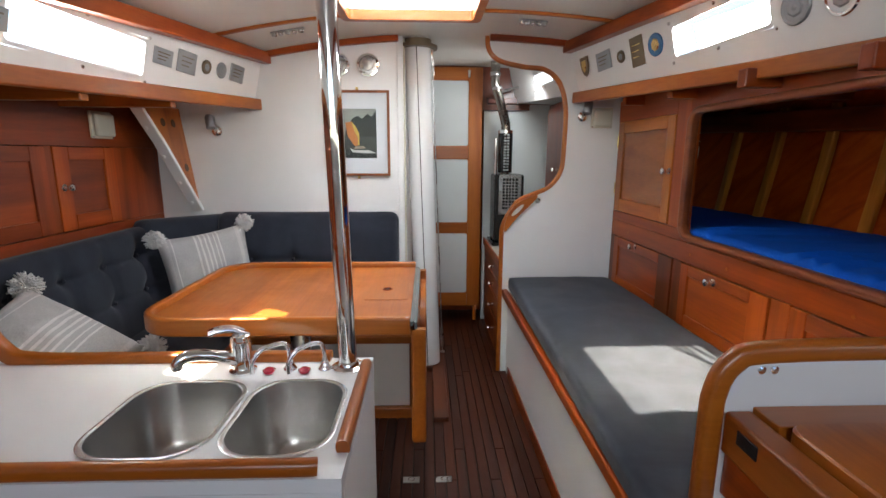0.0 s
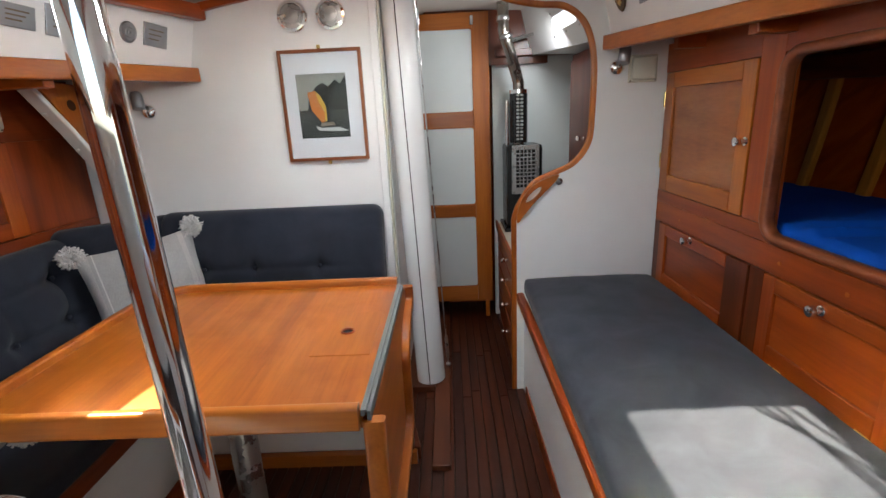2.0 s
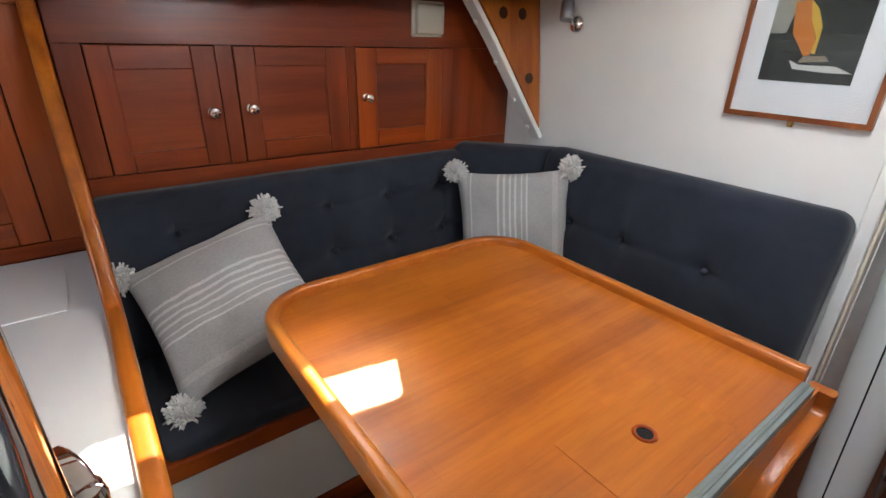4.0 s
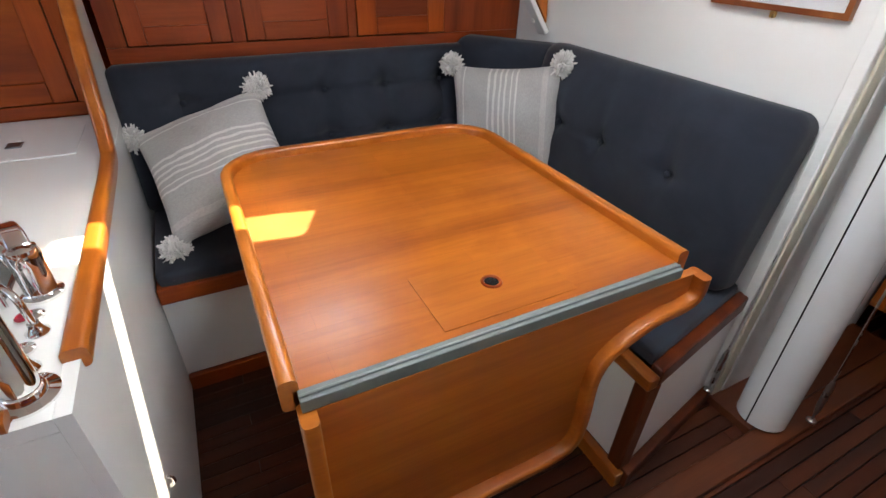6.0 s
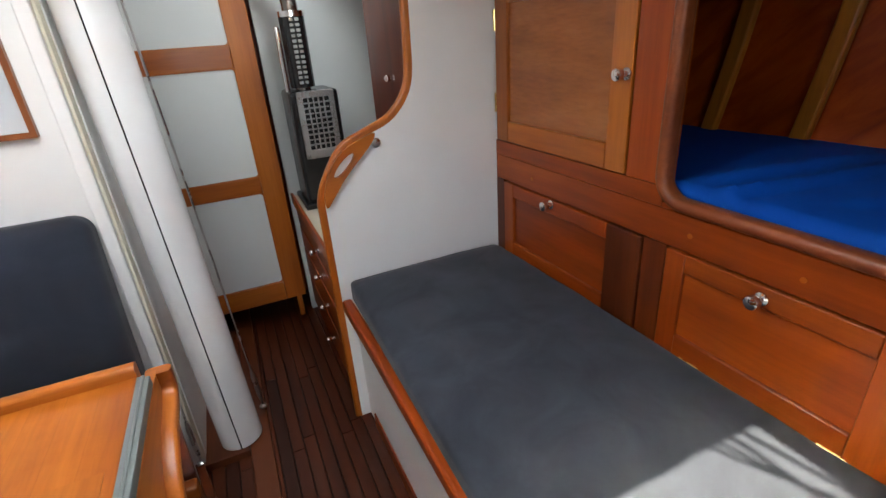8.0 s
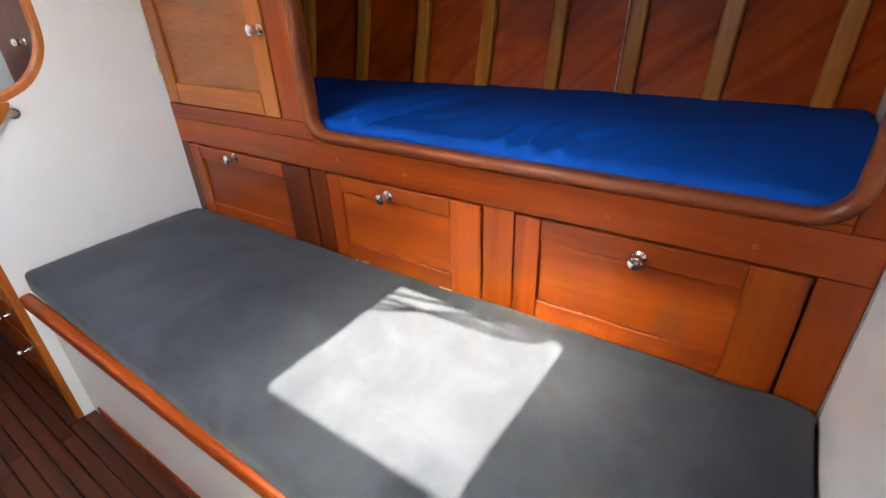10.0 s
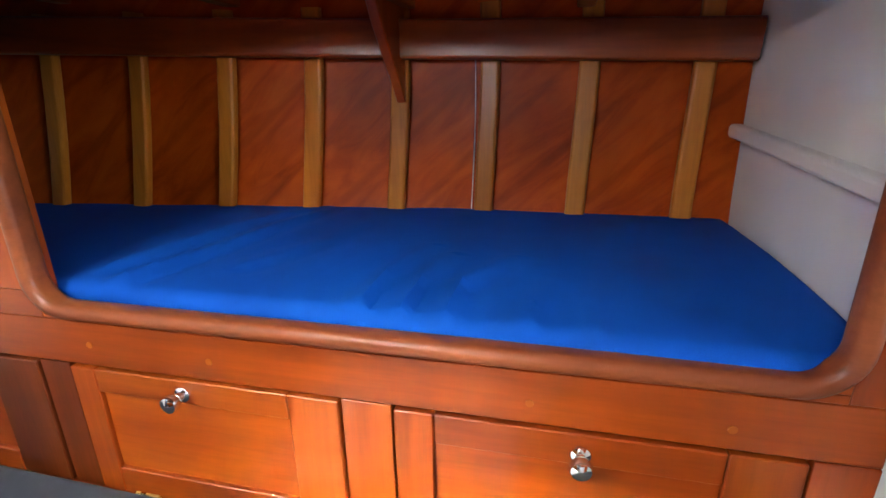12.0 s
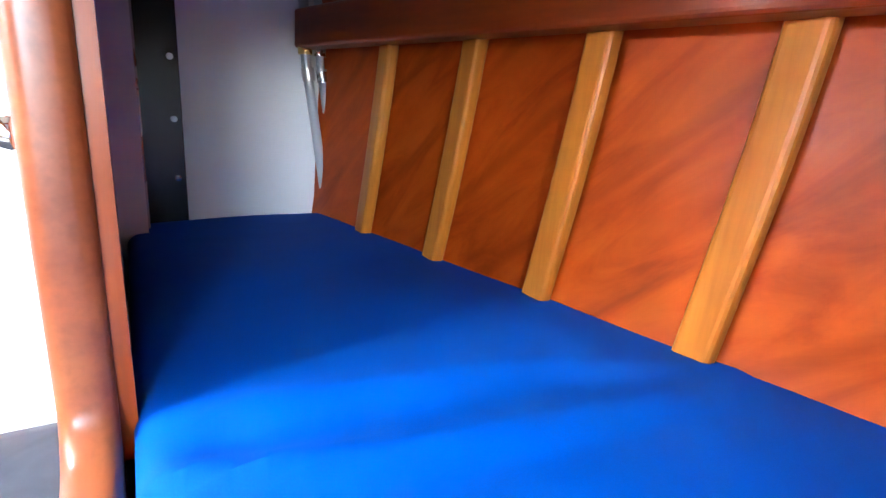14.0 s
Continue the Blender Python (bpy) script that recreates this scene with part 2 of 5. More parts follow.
def sweep(path, profile, up=(0, 0, 1), closed=False):
    """A profile (side, height) drawn along a path in space."""
    P = [Vector(p) for p in path]
    m = len(P)
    bm = bmesh.new()
    rings = []
    up = Vector(up)
    for i in range(m):
        a = P[i - 1] if (i or closed) else P[i]
        b = P[(i + 1) % m] if (i < m - 1 or closed) else P[i]
        d = (b - a).normalized()
        side = d.cross(up)
        if side.length < 1e-4:
            side = Vector((1, 0, 0))
        side.normalize()
        u = side.cross(d).normalized()
        rings.append([bm.verts.new(P[i] + side * s + u * h) for s, h in profile])
    k = len(profile)
    for i in range(m if closed else m - 1):
        p, q = rings[i], rings[(i + 1) % m]
        for j in range(k):
            bm.faces.new((p[j], p[(j + 1) % k], q[(j + 1) % k], q[j]))
    if not closed:
        bm.faces.new(rings[0][::-1])
        bm.faces.new(rings[-1])
    bmesh.ops.recalc_face_normals(bm, faces=bm.faces)
    return bm


def tube(path, r, n=12, closed=False):
    """A round tube along a path, with its frame carried along."""
    P = [Vector(p) for p in path]
    m = len(P)
    bm = bmesh.new()
    d = (P[1] - P[0]).normalized()
    u = d.orthogonal().normalized()
    rings = []
    for i in range(m):
        a = P[i - 1] if (i or closed) else P[i]
        b = P[(i + 1) % m] if (i < m - 1 or closed) else P[i]
        d = (b - a).normalized()
        u = (u - d * u.dot(d)).normalized()
        w = d.cross(u)
        rr = r[i] if isinstance(r, (list, tuple)) else r
        rings.append([bm.verts.new(P[i] + (u * math.cos(2 * math.pi * k / n) + w * math.sin(2 * math.pi * k / n)) * rr) for k in range(n)])
    for i in range(m if closed else m - 1):
        p, q = rings[i], rings[(i + 1) % m]
        for j in range(n):
            bm.faces.new((p[j], p[(j + 1) % n], q[(j + 1) % n], q[j]))
    if not closed:
        bm.faces.new(rings[0][::-1])
        bm.faces.new(rings[-1])
    bmesh.ops.recalc_face_normals(bm, faces=bm.faces)
    return bm


def turned(profile, m, n=20):
    """A turned shape: (radius, height) pairs about the z axis, put at the pose m."""
    bm = bmesh.new()
    rings = []
    for r, h in profile:
        rings.append([bm.verts.new((max(r, 1e-4) * math.cos(2 * math.pi * k / n), max(r, 1e-4) * math.sin(2 * math.pi * k / n), h)) for k in range(n)])
    for p, q in zip(rings, rings[1:]):
        for j in range(n):
            bm.faces.new((p[j], p[(j + 1) % n], q[(j + 1) % n], q[j]))
    bm.faces.new(rings[0][::-1])
    bm.faces.new(rings[-1])
    bmesh.ops.recalc_face_normals(bm, faces=bm.faces)
    bmesh.ops.transform(bm, matrix=m, verts=bm.verts)
    return bm


def joined(*bms):
    bm = bmesh.new()
    for b in bms:
        me = bpy.data.meshes.new("tmp")
        b.to_mesh(me)
        b.free()
        bm.from_mesh(me)
        bpy.data.meshes.remove(me)
    return bm


def rounded(w, h, r=0.006, n=3):
    """A rounded rectangular profile round its middle, for sweep()."""
    return round_rect(-w / 2, w / 2, -h / 2, h / 2, min(r, w / 2.01, h / 2.01), n)


def structure(name, bm, material, label, category="wall", smooth=False):
    return tagged(part(name, bm, material, None, "", smooth), label, category, kind="structure")


# ---- plan ----
CX = 0.53           # the boat's middle line
BULK = 3.06         # aft face of the main bulkhead
FACE = 1.635        # face of the starboard lockers
SETTEE = 0.575      # top of the starboard settee
AFT = -0.75         # closing wall behind


def half(y):        # half width of the coachroof at its foot
    return float(np.interp(y, (-0.8, 0.8, 1.4, 1.9, 2.42, 3.06, 4.2), (1.20, 1.19, 1.13, 1.06, 0.965, 0.85, 0.62)))


def crown(x, y):    # underside of the deckhead, a little lower to port
    d = x - CX
    return 1.852 - 0.096 * d * d + 0.043 * d


def foot(sign, y):  # height of the coachroof's foot
    return 1.475 + 0.04 * (y - 1.8) + (0.045 if sign > 0 else 0.0)


# ---- structure ----
floor = structure("floor", box(-1.0, 1.75, AFT, 4.6, -0.06, -0.012), seam_mat, "dark caulked cabin sole with narrow teak planks", "floor")

# deckhead with the skylight's opening
SKY_X0, SKY_X1, SKY_Y0, SKY_Y1 = 0.25, 0.77, 2.10, 2.61


def deckhead():
    bm = bmesh.new()
    ys = [AFT, -0.2, 0.3, 0.7, 1.0, 1.3, 1.6, 1.85, SKY_Y0, SKY_Y1, BULK, 3.6, 4.0, 4.6]
    for off in (0.0, 0.05):
        grid = []
        for y in ys:
            w = half(y) - 0.02
            xs = list(np.linspace(CX - w, SKY_X0, 9)) + list(np.linspace(SKY_X0, SKY_X1, 5))[1:] + list(np.linspace(SKY_X1, CX + w, 9))[1:]
            grid.append([bm.verts.new((x, y, crown(x, y) + off)) for x in xs])
        for j in range(len(ys) - 1):
            for i in range(20):
                if not (ys[j] == SKY_Y0 and 8 <= i < 12):
                    bm.faces.new((grid[j][i], grid[j][i + 1], grid[j + 1][i + 1], grid[j + 1][i]))
    return bm


ceiling = structure("ceiling", deckhead(), white_head, "cream painted cambered deckhead", "ceiling", True)
sk = thing("skylight", "square deck hatch with varnished frame, glowing with daylight", "skylight", kind="structure")
zt = crown(CX, 0)
part("frame", framed(round_rect(SKY_X0 - 0.035, SKY_X1 + 0.035, SKY_Y0 - 0.035, SKY_Y1 + 0.035, 0.03), round_rect(SKY_X0, SKY_X1, SKY_Y0, SKY_Y1, 0.02), "z", zt - 0.045, zt - 0.004, 0.004), teak_x, sk)
part("liner", framed(round_rect(SKY_X0 - 0.02, SKY_X1 + 0.02, SKY_Y0 - 0.02, SKY_Y1 + 0.02, 0.03), round_rect(SKY_X0 + 0.001, SKY_X1 - 0.001, SKY_Y0 + 0.001, SKY_Y1 - 0.001, 0.02), "z", zt - 0.0035, zt + 0.1), white, sk)
m_pane, nt, b = mat("clear_acrylic_pane")
b.inputs["Base Color"].default_value = (0.97, 0.98, 0.98, 1)
b.inputs["Transmission Weight"].default_value = 1.0
b.inputs["Roughness"].default_value = 0.02
b.inputs["IOR"].default_value = 1.1
pane = part("pane", box(SKY_X0, SKY_X1, SKY_Y0, SKY_Y1, zt + 0.085, zt + 0.093), m_pane, sk)
pane.visible_shadow = False


# coachroof sides with the window openings
def trunk(sign, wins):
    bm = bmesh.new()
    ys = sorted(set([float(v) for v in np.linspace(AFT, 4.6, 24)] + [y for w in wins for y in w[0]]))
    layers = [[], []]
    for y in ys:
        near = min(wins, key=lambda w: abs(sum(w[0]) / 2 - y))
        f, w = foot(sign, y), half(y)
        top = crown(CX + sign * (w - 0.05), y) + 0.03
        zs = (f, near[1][0], near[1][1], top)
        for off, layer in ((0.0, layers[0]), (0.012, layers[1])):
            layer.append([bm.verts.new((CX + sign * (w - 0.24 * max(0.0, z - f) + off), y, z)) for z in zs])
    a, o = layers
    for j in range(len(ys) - 1):
        mid = (ys[j] + ys[j + 1]) / 2
        hole = any(w[0][0] < mid < w[0][1] for w in wins)
        for k in range(3):
            if not (k == 1 and hole):
                for L in layers:
                    bm.faces.new((L[j][k], L[j + 1][k], L[j + 1][k + 1], L[j][k + 1]))
            elif hole:
                for kk in (1, 2):
                    bm.faces.new((a[j][kk], a[j + 1][kk], o[j + 1][kk], o[j][kk]))
    for w in wins:
        for y in w[0]:
            j = ys.index(y)
            bm.faces.new((a[j][1], a[j][2], o[j][2], o[j][1]))
    bmesh.ops.recalc_face_normals(bm, faces=bm.faces)
    return bm


WIN_P, WIN_S, WIN_F = ((1.800, 2.290), (1.528, 1.655)), ((1.88, 2.297), (1.612, 1.725)), ((3.31, 3.56), (1.665, 1.745))
structure("wall_port_coachroof", trunk(-1, [WIN_P]), white, "white painted coachroof side with a window")
structure("wall_starboard_coachroof", trunk(1, [WIN_S, WIN_F]), white, "white painted coachroof side with two windows")


def side_line(sign, inset, dz, y0=AFT, y1=BULK, at_top=False, n=20):
    pts = []
    for k in range(n + 1):
        y = y0 + (y1 - y0) * k / n
        x = CX + sign * (half(y) - inset)
        pts.append((x, y, (crown(x, y) if at_top else foot(sign, y)) + dz))
    return pts


for sign, side in ((-1, "port"), (1, "starboard")):
    structure("trim_carline_" + side, sweep(side_line(sign, 0.075, -0.03, y1=BULK - 0.004, at_top=True), rounded(0.05, 0.055, 0.006)), wood_y, "varnished mahogany carline under the deckhead", "trim")
    structure("trim_deck_shelf_" + side, sweep(side_line(sign, 0.02, -0.022, y1=BULK - 0.004), rounded(0.035, 0.054, 0.006)), teak_y, "varnished deck edge beam along the coachroof foot", "trim")
    # side deck
    bm = bmesh.new()
    ys = np.linspace(AFT, 4.6, 24)
    rows = [[bm.verts.new((CX + sign * w, y, foot(sign, y) + dz)) for w, dz in ((half(y), 0.0), (2.15, -0.03), (2.15, 0.02), (half(y), 0.05))] for y in ys]
    for p, q in zip(rows, rows[1:]):
        for k in range(4):
            bm.faces.new((p[k], p[(k + 1) % 4], q[(k + 1) % 4], q[k]))
    structure("ceiling_side_deck_" + side, bm, white, "white painted underside of the side deck", "ceiling")

# main bulkhead, port part and starboard part with its curved cut
structure("wall_bulkhead_port", slab([(-1.3, 0.0), (0.45, 0.0), (0.45, 1.9), (-0.36, 1.9), (-0.36, 1.55), (-1.3, 1.55)], "y", BULK, BULK + 0.025), white, "white painted main bulkhead")
CUT = spline([(0.90, 1.90), (0.905, 1.80), (0.955, 1.745), (1.08, 1.715), (1.20, 1.70), (1.285, 1.63), (1.325, 1.50), (1.327, 1.30), (1.315, 1.16), (1.25, 1.07), (1.15, 1.025), (1.08, 0.99), (1.02, 0.90), (1.00, 0.84)], 6)
structure("wall_bulkhead_starboard", slab(CUT + [(1.0, 0.0), (1.70, 0.0), (1.70, 1.57), (1.46, 1.57), (1.41, 1.9)], "y", BULK, BULK + 0.025), white, "white painted bulkhead with a curved opening")

# closing walls
structure("wall_aft", box(-1.6, 2.65, AFT - 0.05, AFT, -0.05, 1.3), white, "plain aft end of the cabin")
structure("wall_forward", box(-1.3, 2.3, 4.55, 4.6, -0.05, 2.0), white, "plain forward wall")


# hull sides, ribs and frames of the berths
def hull_w(y, z):   # half width of the hull's inside
    w = float(np.interp(z, (-0.1, 0.4, 0.7, 0.95, 1.39, 1.6), (0.9, 1.45, 1.66, 1.775, 1.795, 1.785)))
    return w + float(np.interp(y, (1.2, 1.9, 2.2, 3.2, 4.6), (0.04, 0.005, -0.05, -0.22, -0.55)))


def hull(sign, y0, y1):
    bm = bmesh.new()
    ys, zs = np.linspace(y0, y1, 22), np.linspace(-0.1, 1.6, 24)
    grid = [[bm.verts.new((CX + sign * hull_w(y, z), y, z)) for z in zs] for y in ys]
    for j in range(len(ys) - 1):
        for k in range(len(zs) - 1):
            f = (grid[j][k], grid[j + 1][k], grid[j + 1][k + 1], grid[j][k + 1])
            bm.faces.new(f if sign < 0 else f[::-1])
    return bm


def planked_material():
    m, nt, b = mat("diagonal_planked_mahogany")
    vec = turned_map(nt, (radians(42), 0, 0), (1, 1, 1))
    w = nt.nodes.new("ShaderNodeTexWave")
    w.bands_direction = "Z"
    w.inputs["Scale"].default_value = 2.2
    w.inputs["Distortion"].default_value = 0.8
    w.inputs["Detail"].default_value = 2.0
    nt.links.new(vec, w.inputs["Vector"])
    grain = noise_tex(nt, turned_map(nt, (radians(42), 0, 0), (1, 0.22, 1)), 16.0, 5.0, 0.62, 0.8)
    col = ramp(nt, grain, [(0.28, (0.27, 0.032, 0.002)), (0.52, (0.42, 0.062, 0.003)), (0.76, (0.50, 0.090, 0.005))])
    col = mix(nt, "MULTIPLY", 0.5, col, ramp(nt, w.outputs["Fac"], [(0.0, (0.6, 0.55, 0.55)), (0.10, (1, 1, 1))]))
    blot = noise_tex(nt, mapped(nt, (1, 1, 1)), 3.5, 3.0)
    col = mix(nt, "MULTIPLY", 0.7, col, ramp(nt, blot, [(0.35, (0.62, 0.55, 0.52)), (0.62, (1, 1, 1))]))
    nt.links.new(col, b.inputs["Base Color"])
    b.inputs["Roughness"].default_value = 0.38
    b.inputs["Specular IOR Level"].default_value = 0.10
    b.inputs["Coat Weight"].default_value = 0.03
    b.inputs["Coat Roughness"].default_value = 0.3
    bump(nt, b, grain, 0.25, 0.003)
    return m


planked = planked_material()
hull_s = structure("wall_hull_starboard", hull(1, 0.2, 4.6), planked, "varnished diagonal mahogany hull planking", "hull", True)
structure("wall_hull_port", hull(-1, AFT, 4.6), planked, "varnished mahogany hull planking", "hull", True)
for y in (2.925, 2.681, 2.432, 2.192, 1.959, 1.722, 1.488, 1.236):
    lean = -0.17 * min(1.0, max(0.0, (y - 1.75) / 1.0))
    pts = [(CX + hull_w(y, z) - 0.012, y + lean * (z - 0.96) + 0.006 * math.sin(7 * z + y), z) for z in np.linspace(0.75, 1.46, 15)]
    rib = part("rib", sweep(pts, rounded(0.026, 0.048, 0.008), up=(0, 1, 0)), rib_wood, hull_s)
part("pale_seam", tube([(CX + hull_w(1.757, z) - 0.004, 1.757 + 0.004 * math.sin(9 * z), z) for z in np.linspace(0.94, 1.40, 10)], 0.0014, 6), white, hull_s, "pale line beside a rib")
# deck clamp along the top of the berth
ys = np.linspace(1.14, 3.17, 14)
structure("trim_deck_clamp", sweep([(CX + hull_w(y, 1.45) - 0.045, y, 1.357 + 0.030 * (y - 1.14)) for y in ys], rounded(0.05, 0.088, 0.008)), wood_y, "dark mahogany deck clamp over the berth", "trim")
for y in (1.50, 1.92, 2.36, 2.80):
    z = foot(1, y) - 0.028
    structure("trim_deck_beam", box(1.52, 2.31, y - 0.02, y + 0.02, z - 0.045, z + 0.01, 0.004), wood_x, "varnished deck beam over the pilot berth", "trim")
structure("trim_hanging_knee", slab([(2.335, 1.46), (2.10, 1.46), (2.14, 1.40), (2.30, 1.22), (2.335, 1.20)], "y", 1.925, 1.95, 0.003), wood_z, "dark wooden hanging knee under the deck beam", "trim")
for y in (1.62, 2.05, 2.45):
    z = foot(-1, y) - 0.02
    structure("trim_deck_beam", box(-1.25, CX - half(y) - 0.002, y - 0.02, y + 0.02, z - 0.05, z + 0.012, 0.004), teak_x, "varnished deck beam at the port side", "trim")
structure("wall_berth_aft", box(1.66, 2.45, 1.105, 1.13, 0.3, 1.6), white, "white painted end wall of the pilot berth")
structure("trim_berth_ledge", sweep([(1.70, 1.145, 1.135), (2.35, 1.145, 1.165)], rounded(0.03, 0.03, 0.008)), white, "white ledge on the berth's end wall", "trim")
structure("wall_berth_forward", box(1.66, 2.45, 3.18, 3.20, 0.3, 1.6), white, "white painted forward end of the pilot berth")
structure("wall_berth_bottom", box(1.662, 2.10, 1.13, 3.179, 0.80, 0.844), wood_y, "plywood bottom of the pilot berth", "berth")

# ---- starboard lockers ----
FX0, FX1 = FACE, FACE + 0.022


def knob(parent, m, name="knob", r=0.016):
    part(name, turned([(r * 0.85, 0), (r * 0.85, 0.003), (r * 0.45, 0.006), (r * 0.4, 0.014), (r * 0.8, 0.018), (r, 0.026), (r * 0.85, 0.034), (r * 0.3, 0.038)], m, 18), chrome, parent, "chrome knob", True)


def locker_door(parent, axis_x, sign, y0, y1, z0, z1, rail, frame_mat, panel_mat, knob_at, hinge="", fwd=None):
    """A framed door in a fore-and-aft face at axis_x; sign is the side that it faces."""
    out = axis_x + sign * 0.004
    back = axis_x - sign * 0.016
    lo, hi = min(out, back), max(out, back)
    st, rl, top = rail
    sf = st if fwd is None else fwd
    d = part("door", box(lo, hi, y0, y0 + st, z0, z1, 0.002, 1), frame_mat[1], parent, "varnished framed door")
    part("stile", box(lo, hi, y1 - sf, y1, z0, z1, 0.002, 1), frame_mat[1], d)
    part("rail", box(lo, hi, y0 + st + 0.0006, y1 - sf - 0.0006, z0, z0 + rl, 0.002, 1), frame_mat[0], d)
    part("rail", box(lo, hi, y0 + st + 0.0006, y1 - sf - 0.0006, z1 - top, z1, 0.002, 1), frame_mat[0], d)
    pin = out - sign * 0.009
    part("panel", box(min(pin, back + sign * 0.002), max(pin, back + sign * 0.002), y0 + st - 0.002, y1 - sf + 0.002, z0 + rl - 0.002, z1 - top + 0.002), panel_mat, d)
    if knob_at:
        knob(d, Matrix.Translation((out, *knob_at)) @ pose(0, 0, 0, 0, 90 * sign, 0))
    if hinge == "bottom":
        for f in (0.2, 0.8):
            y = y0 + (y1 - y0) * f
            part("hinge", box(out - 0.004, out + 0.003, y - 0.025, y + 0.025, z0 - 0.004, z0 + 0.006, 0.001, 1), brass, d)
    if hinge == "side":
        for z in (z0 + 0.12, z1 - 0.10):
            part("hinge", tube([(out - sign * 0.001, y1 + 0.004, z - 0.03), (out - sign * 0.001, y1 + 0.004, z + 0.03)], 0.004, 8), brass, d)
    return d


G = 0.0025
cab = thing("berth_locker", "varnished mahogany locker front below the pilot berth, three closed flaps", "locker")
part("bottom_rail", box(FX0, FX1, 1.132, 3.058, 0.47, 0.553, 0.001, 1), wood_y, cab)
part("top_rail", box(FX0, FX1, 1.132, 3.058, 0.822, 0.905, 0.002, 1), wood_y, cab)
for y0, y1 in ((3.012, 3.058), (2.336, 2.400), (1.750, 1.829), (1.132, 1.204)):
    part("stile", box(FX0, FX1, y0, y1, 0.554, 0.821, 0.001, 1), dark_z if y0 > 2.0 else wood_z, cab)
WD = (wood_y, wood_z)
flap = locker_door(cab, FACE, -1, 2.402 + G, 3.010 - G, 0.556, 0.82 - G, (0.115, 0.05, 0.045), WD, wood_y, (2.747, 0.805), "bottom", 0.055)
flap.data.materials[0] = dark_z
locker_door(cab, FACE, -1, 1.831 + G, 2.334 - G, 0.556, 0.82 - G, (0.085, 0.055, 0.045), WD, wood_y, (2.108, 0.793), "bottom", 0.05)
locker_door(cab, FACE, -1, 1.206 + G, 1.748 - G, 0.556, 0.82 - G, (0.09, 0.055, 0.05), WD, wood_y, (1.478, 0.786), "bottom", 0.06)
# black sheet in place of the shade inside, seen through the flaps' gaps
part("backing", box(FX1 + 0.002, FX1 + 0.012, 1.14, 3.05, 0.48, 0.79), black_mat, cab)
for y, z in ((2.85, 0.86), (2.28, 0.862), (2.05, 0.858), (1.55, 0.855), (1.30, 0.853), (2.42, 0.70)):
    part("plug", turned([(0.006, 0), (0.006, 0.0012)], Matrix.Translation((FACE, y, z)) @ pose(0, 0, 0, 0, -90, 0), 10), teak_y, cab)

up = thing("upper_locker", "varnished mahogany locker with one framed door, beside the berth opening", "locker")
part("bottom_rail", box(FX0, FX1, 2.362, 3.058, 0.906, 0.953, 0.001, 1), wood_y, up)
part("stile", box(FX0, FX1, 2.375, 2.474, 0.954, 1.529, 0.001, 1), wood_z, up)
part("top_rail", box(FX0, FX1, 2.4745, 3.058, 1.423, 1.53, 0.001, 1), wood_y, up)
locker_door(up, FACE, -1, 2.476 + G, 3.045, 0.954 + G, 1.421, (0.065, 0.065, 0.057), (teak_y, teak_z), wood(
    "figured_mahogany_panel", (0.22, 0.055, 0.012), (0.33, 0.10, 0.02), (0.40, 0.14, 0.034), "y", 0.26, 0.5, 0.18, 0.05), (2.492, 1.185), "side")
part("backing", box(FX1 + 0.002, FX1 + 0.02, 2.37, 3.058, 0.906, 1.53), wood_z, up)
fr = thing("berth_opening_frame", "rounded mahogany frame round the pilot berth opening", "frame", kind="structure")
part("top_board", box(FX0, FX1, 1.132, 2.374, 1.425, 1.53, 0.001, 1), wood_y, fr)
part("end_board", box(FX0, FX1, 1.132, 1.185, 0.906, 1.424, 0.001, 1), wood_z, fr)
part("sill_board", box(FX0, FX1, 1.1855, 2.3615, 0.9055, 0.918, 0.001, 1), wood_y, fr)
part("corner_block", box(FX0, FX1, 1.1855, 1.212, 0.9185, 0.936, 0.001, 1), wood_y, fr)
loop = [(FACE + 0.008, y, z) for y, z in round_rect(1.186, 2.37, 0.922, 1.425, 0.06, 8)]
part("lip", sweep(loop, rounded(0.028, 0.042, 0.013, 4), up=(1, 0, 0), closed=True), wood("reddish_varnished_lip", (0.16, 0.035, 0.012), (0.26, 0.065, 0.02), (0.34, 0.10, 0.032), "y"), fr, "", True)



def skew(root, rate, y_at):
    """Turns a fore-and-aft front a little, so that it stands square at y_at and runs off by rate."""
    for ob in [root] + list(root.children_recursive):
        if ob.type == "MESH":
            for v in ob.data.vertices:
                v.co.x += rate * (v.co.y - y_at)


LOCKER_RATE, LOCKER_Y = -0.0235, 1.87
for front in (cab, up, fr):
    skew(front, LOCKER_RATE, LOCKER_Y)

# ---- cushions ----
def pad(sx, sy, sz, r, cuts=30, shape=None):
    """A stuffed block round its middle with rounded edges; shape moves its points."""
    bm = bmesh.new()
    bmesh.ops.create_cube(bm, size=2.0)
    bmesh.ops.subdivide_edges(bm, edges=list(bm.edges), cuts=cuts, use_grid_fill=True)
    h = Vector((sx / 2, sy / 2, sz / 2))
    for v in bm.verts:
        p = Vector((v.co.x * h.x, v.co.y * h.y, v.co.z * h.z))
        c = Vector([max(-h[k] + r, min(h[k] - r, p[k])) for k in range(3)])
        d = p - c
        if d.length > 1e-9:
            p = c + d.normalized() * r
        if shape:
            p = shape(p, h)
        v.co = p
    bmesh.ops.recalc_face_normals(bm, faces=bm.faces)
    return bm


def at(bm, m):
    bmesh.ops.transform(bm, matrix=m, verts=bm.verts)
    return bm


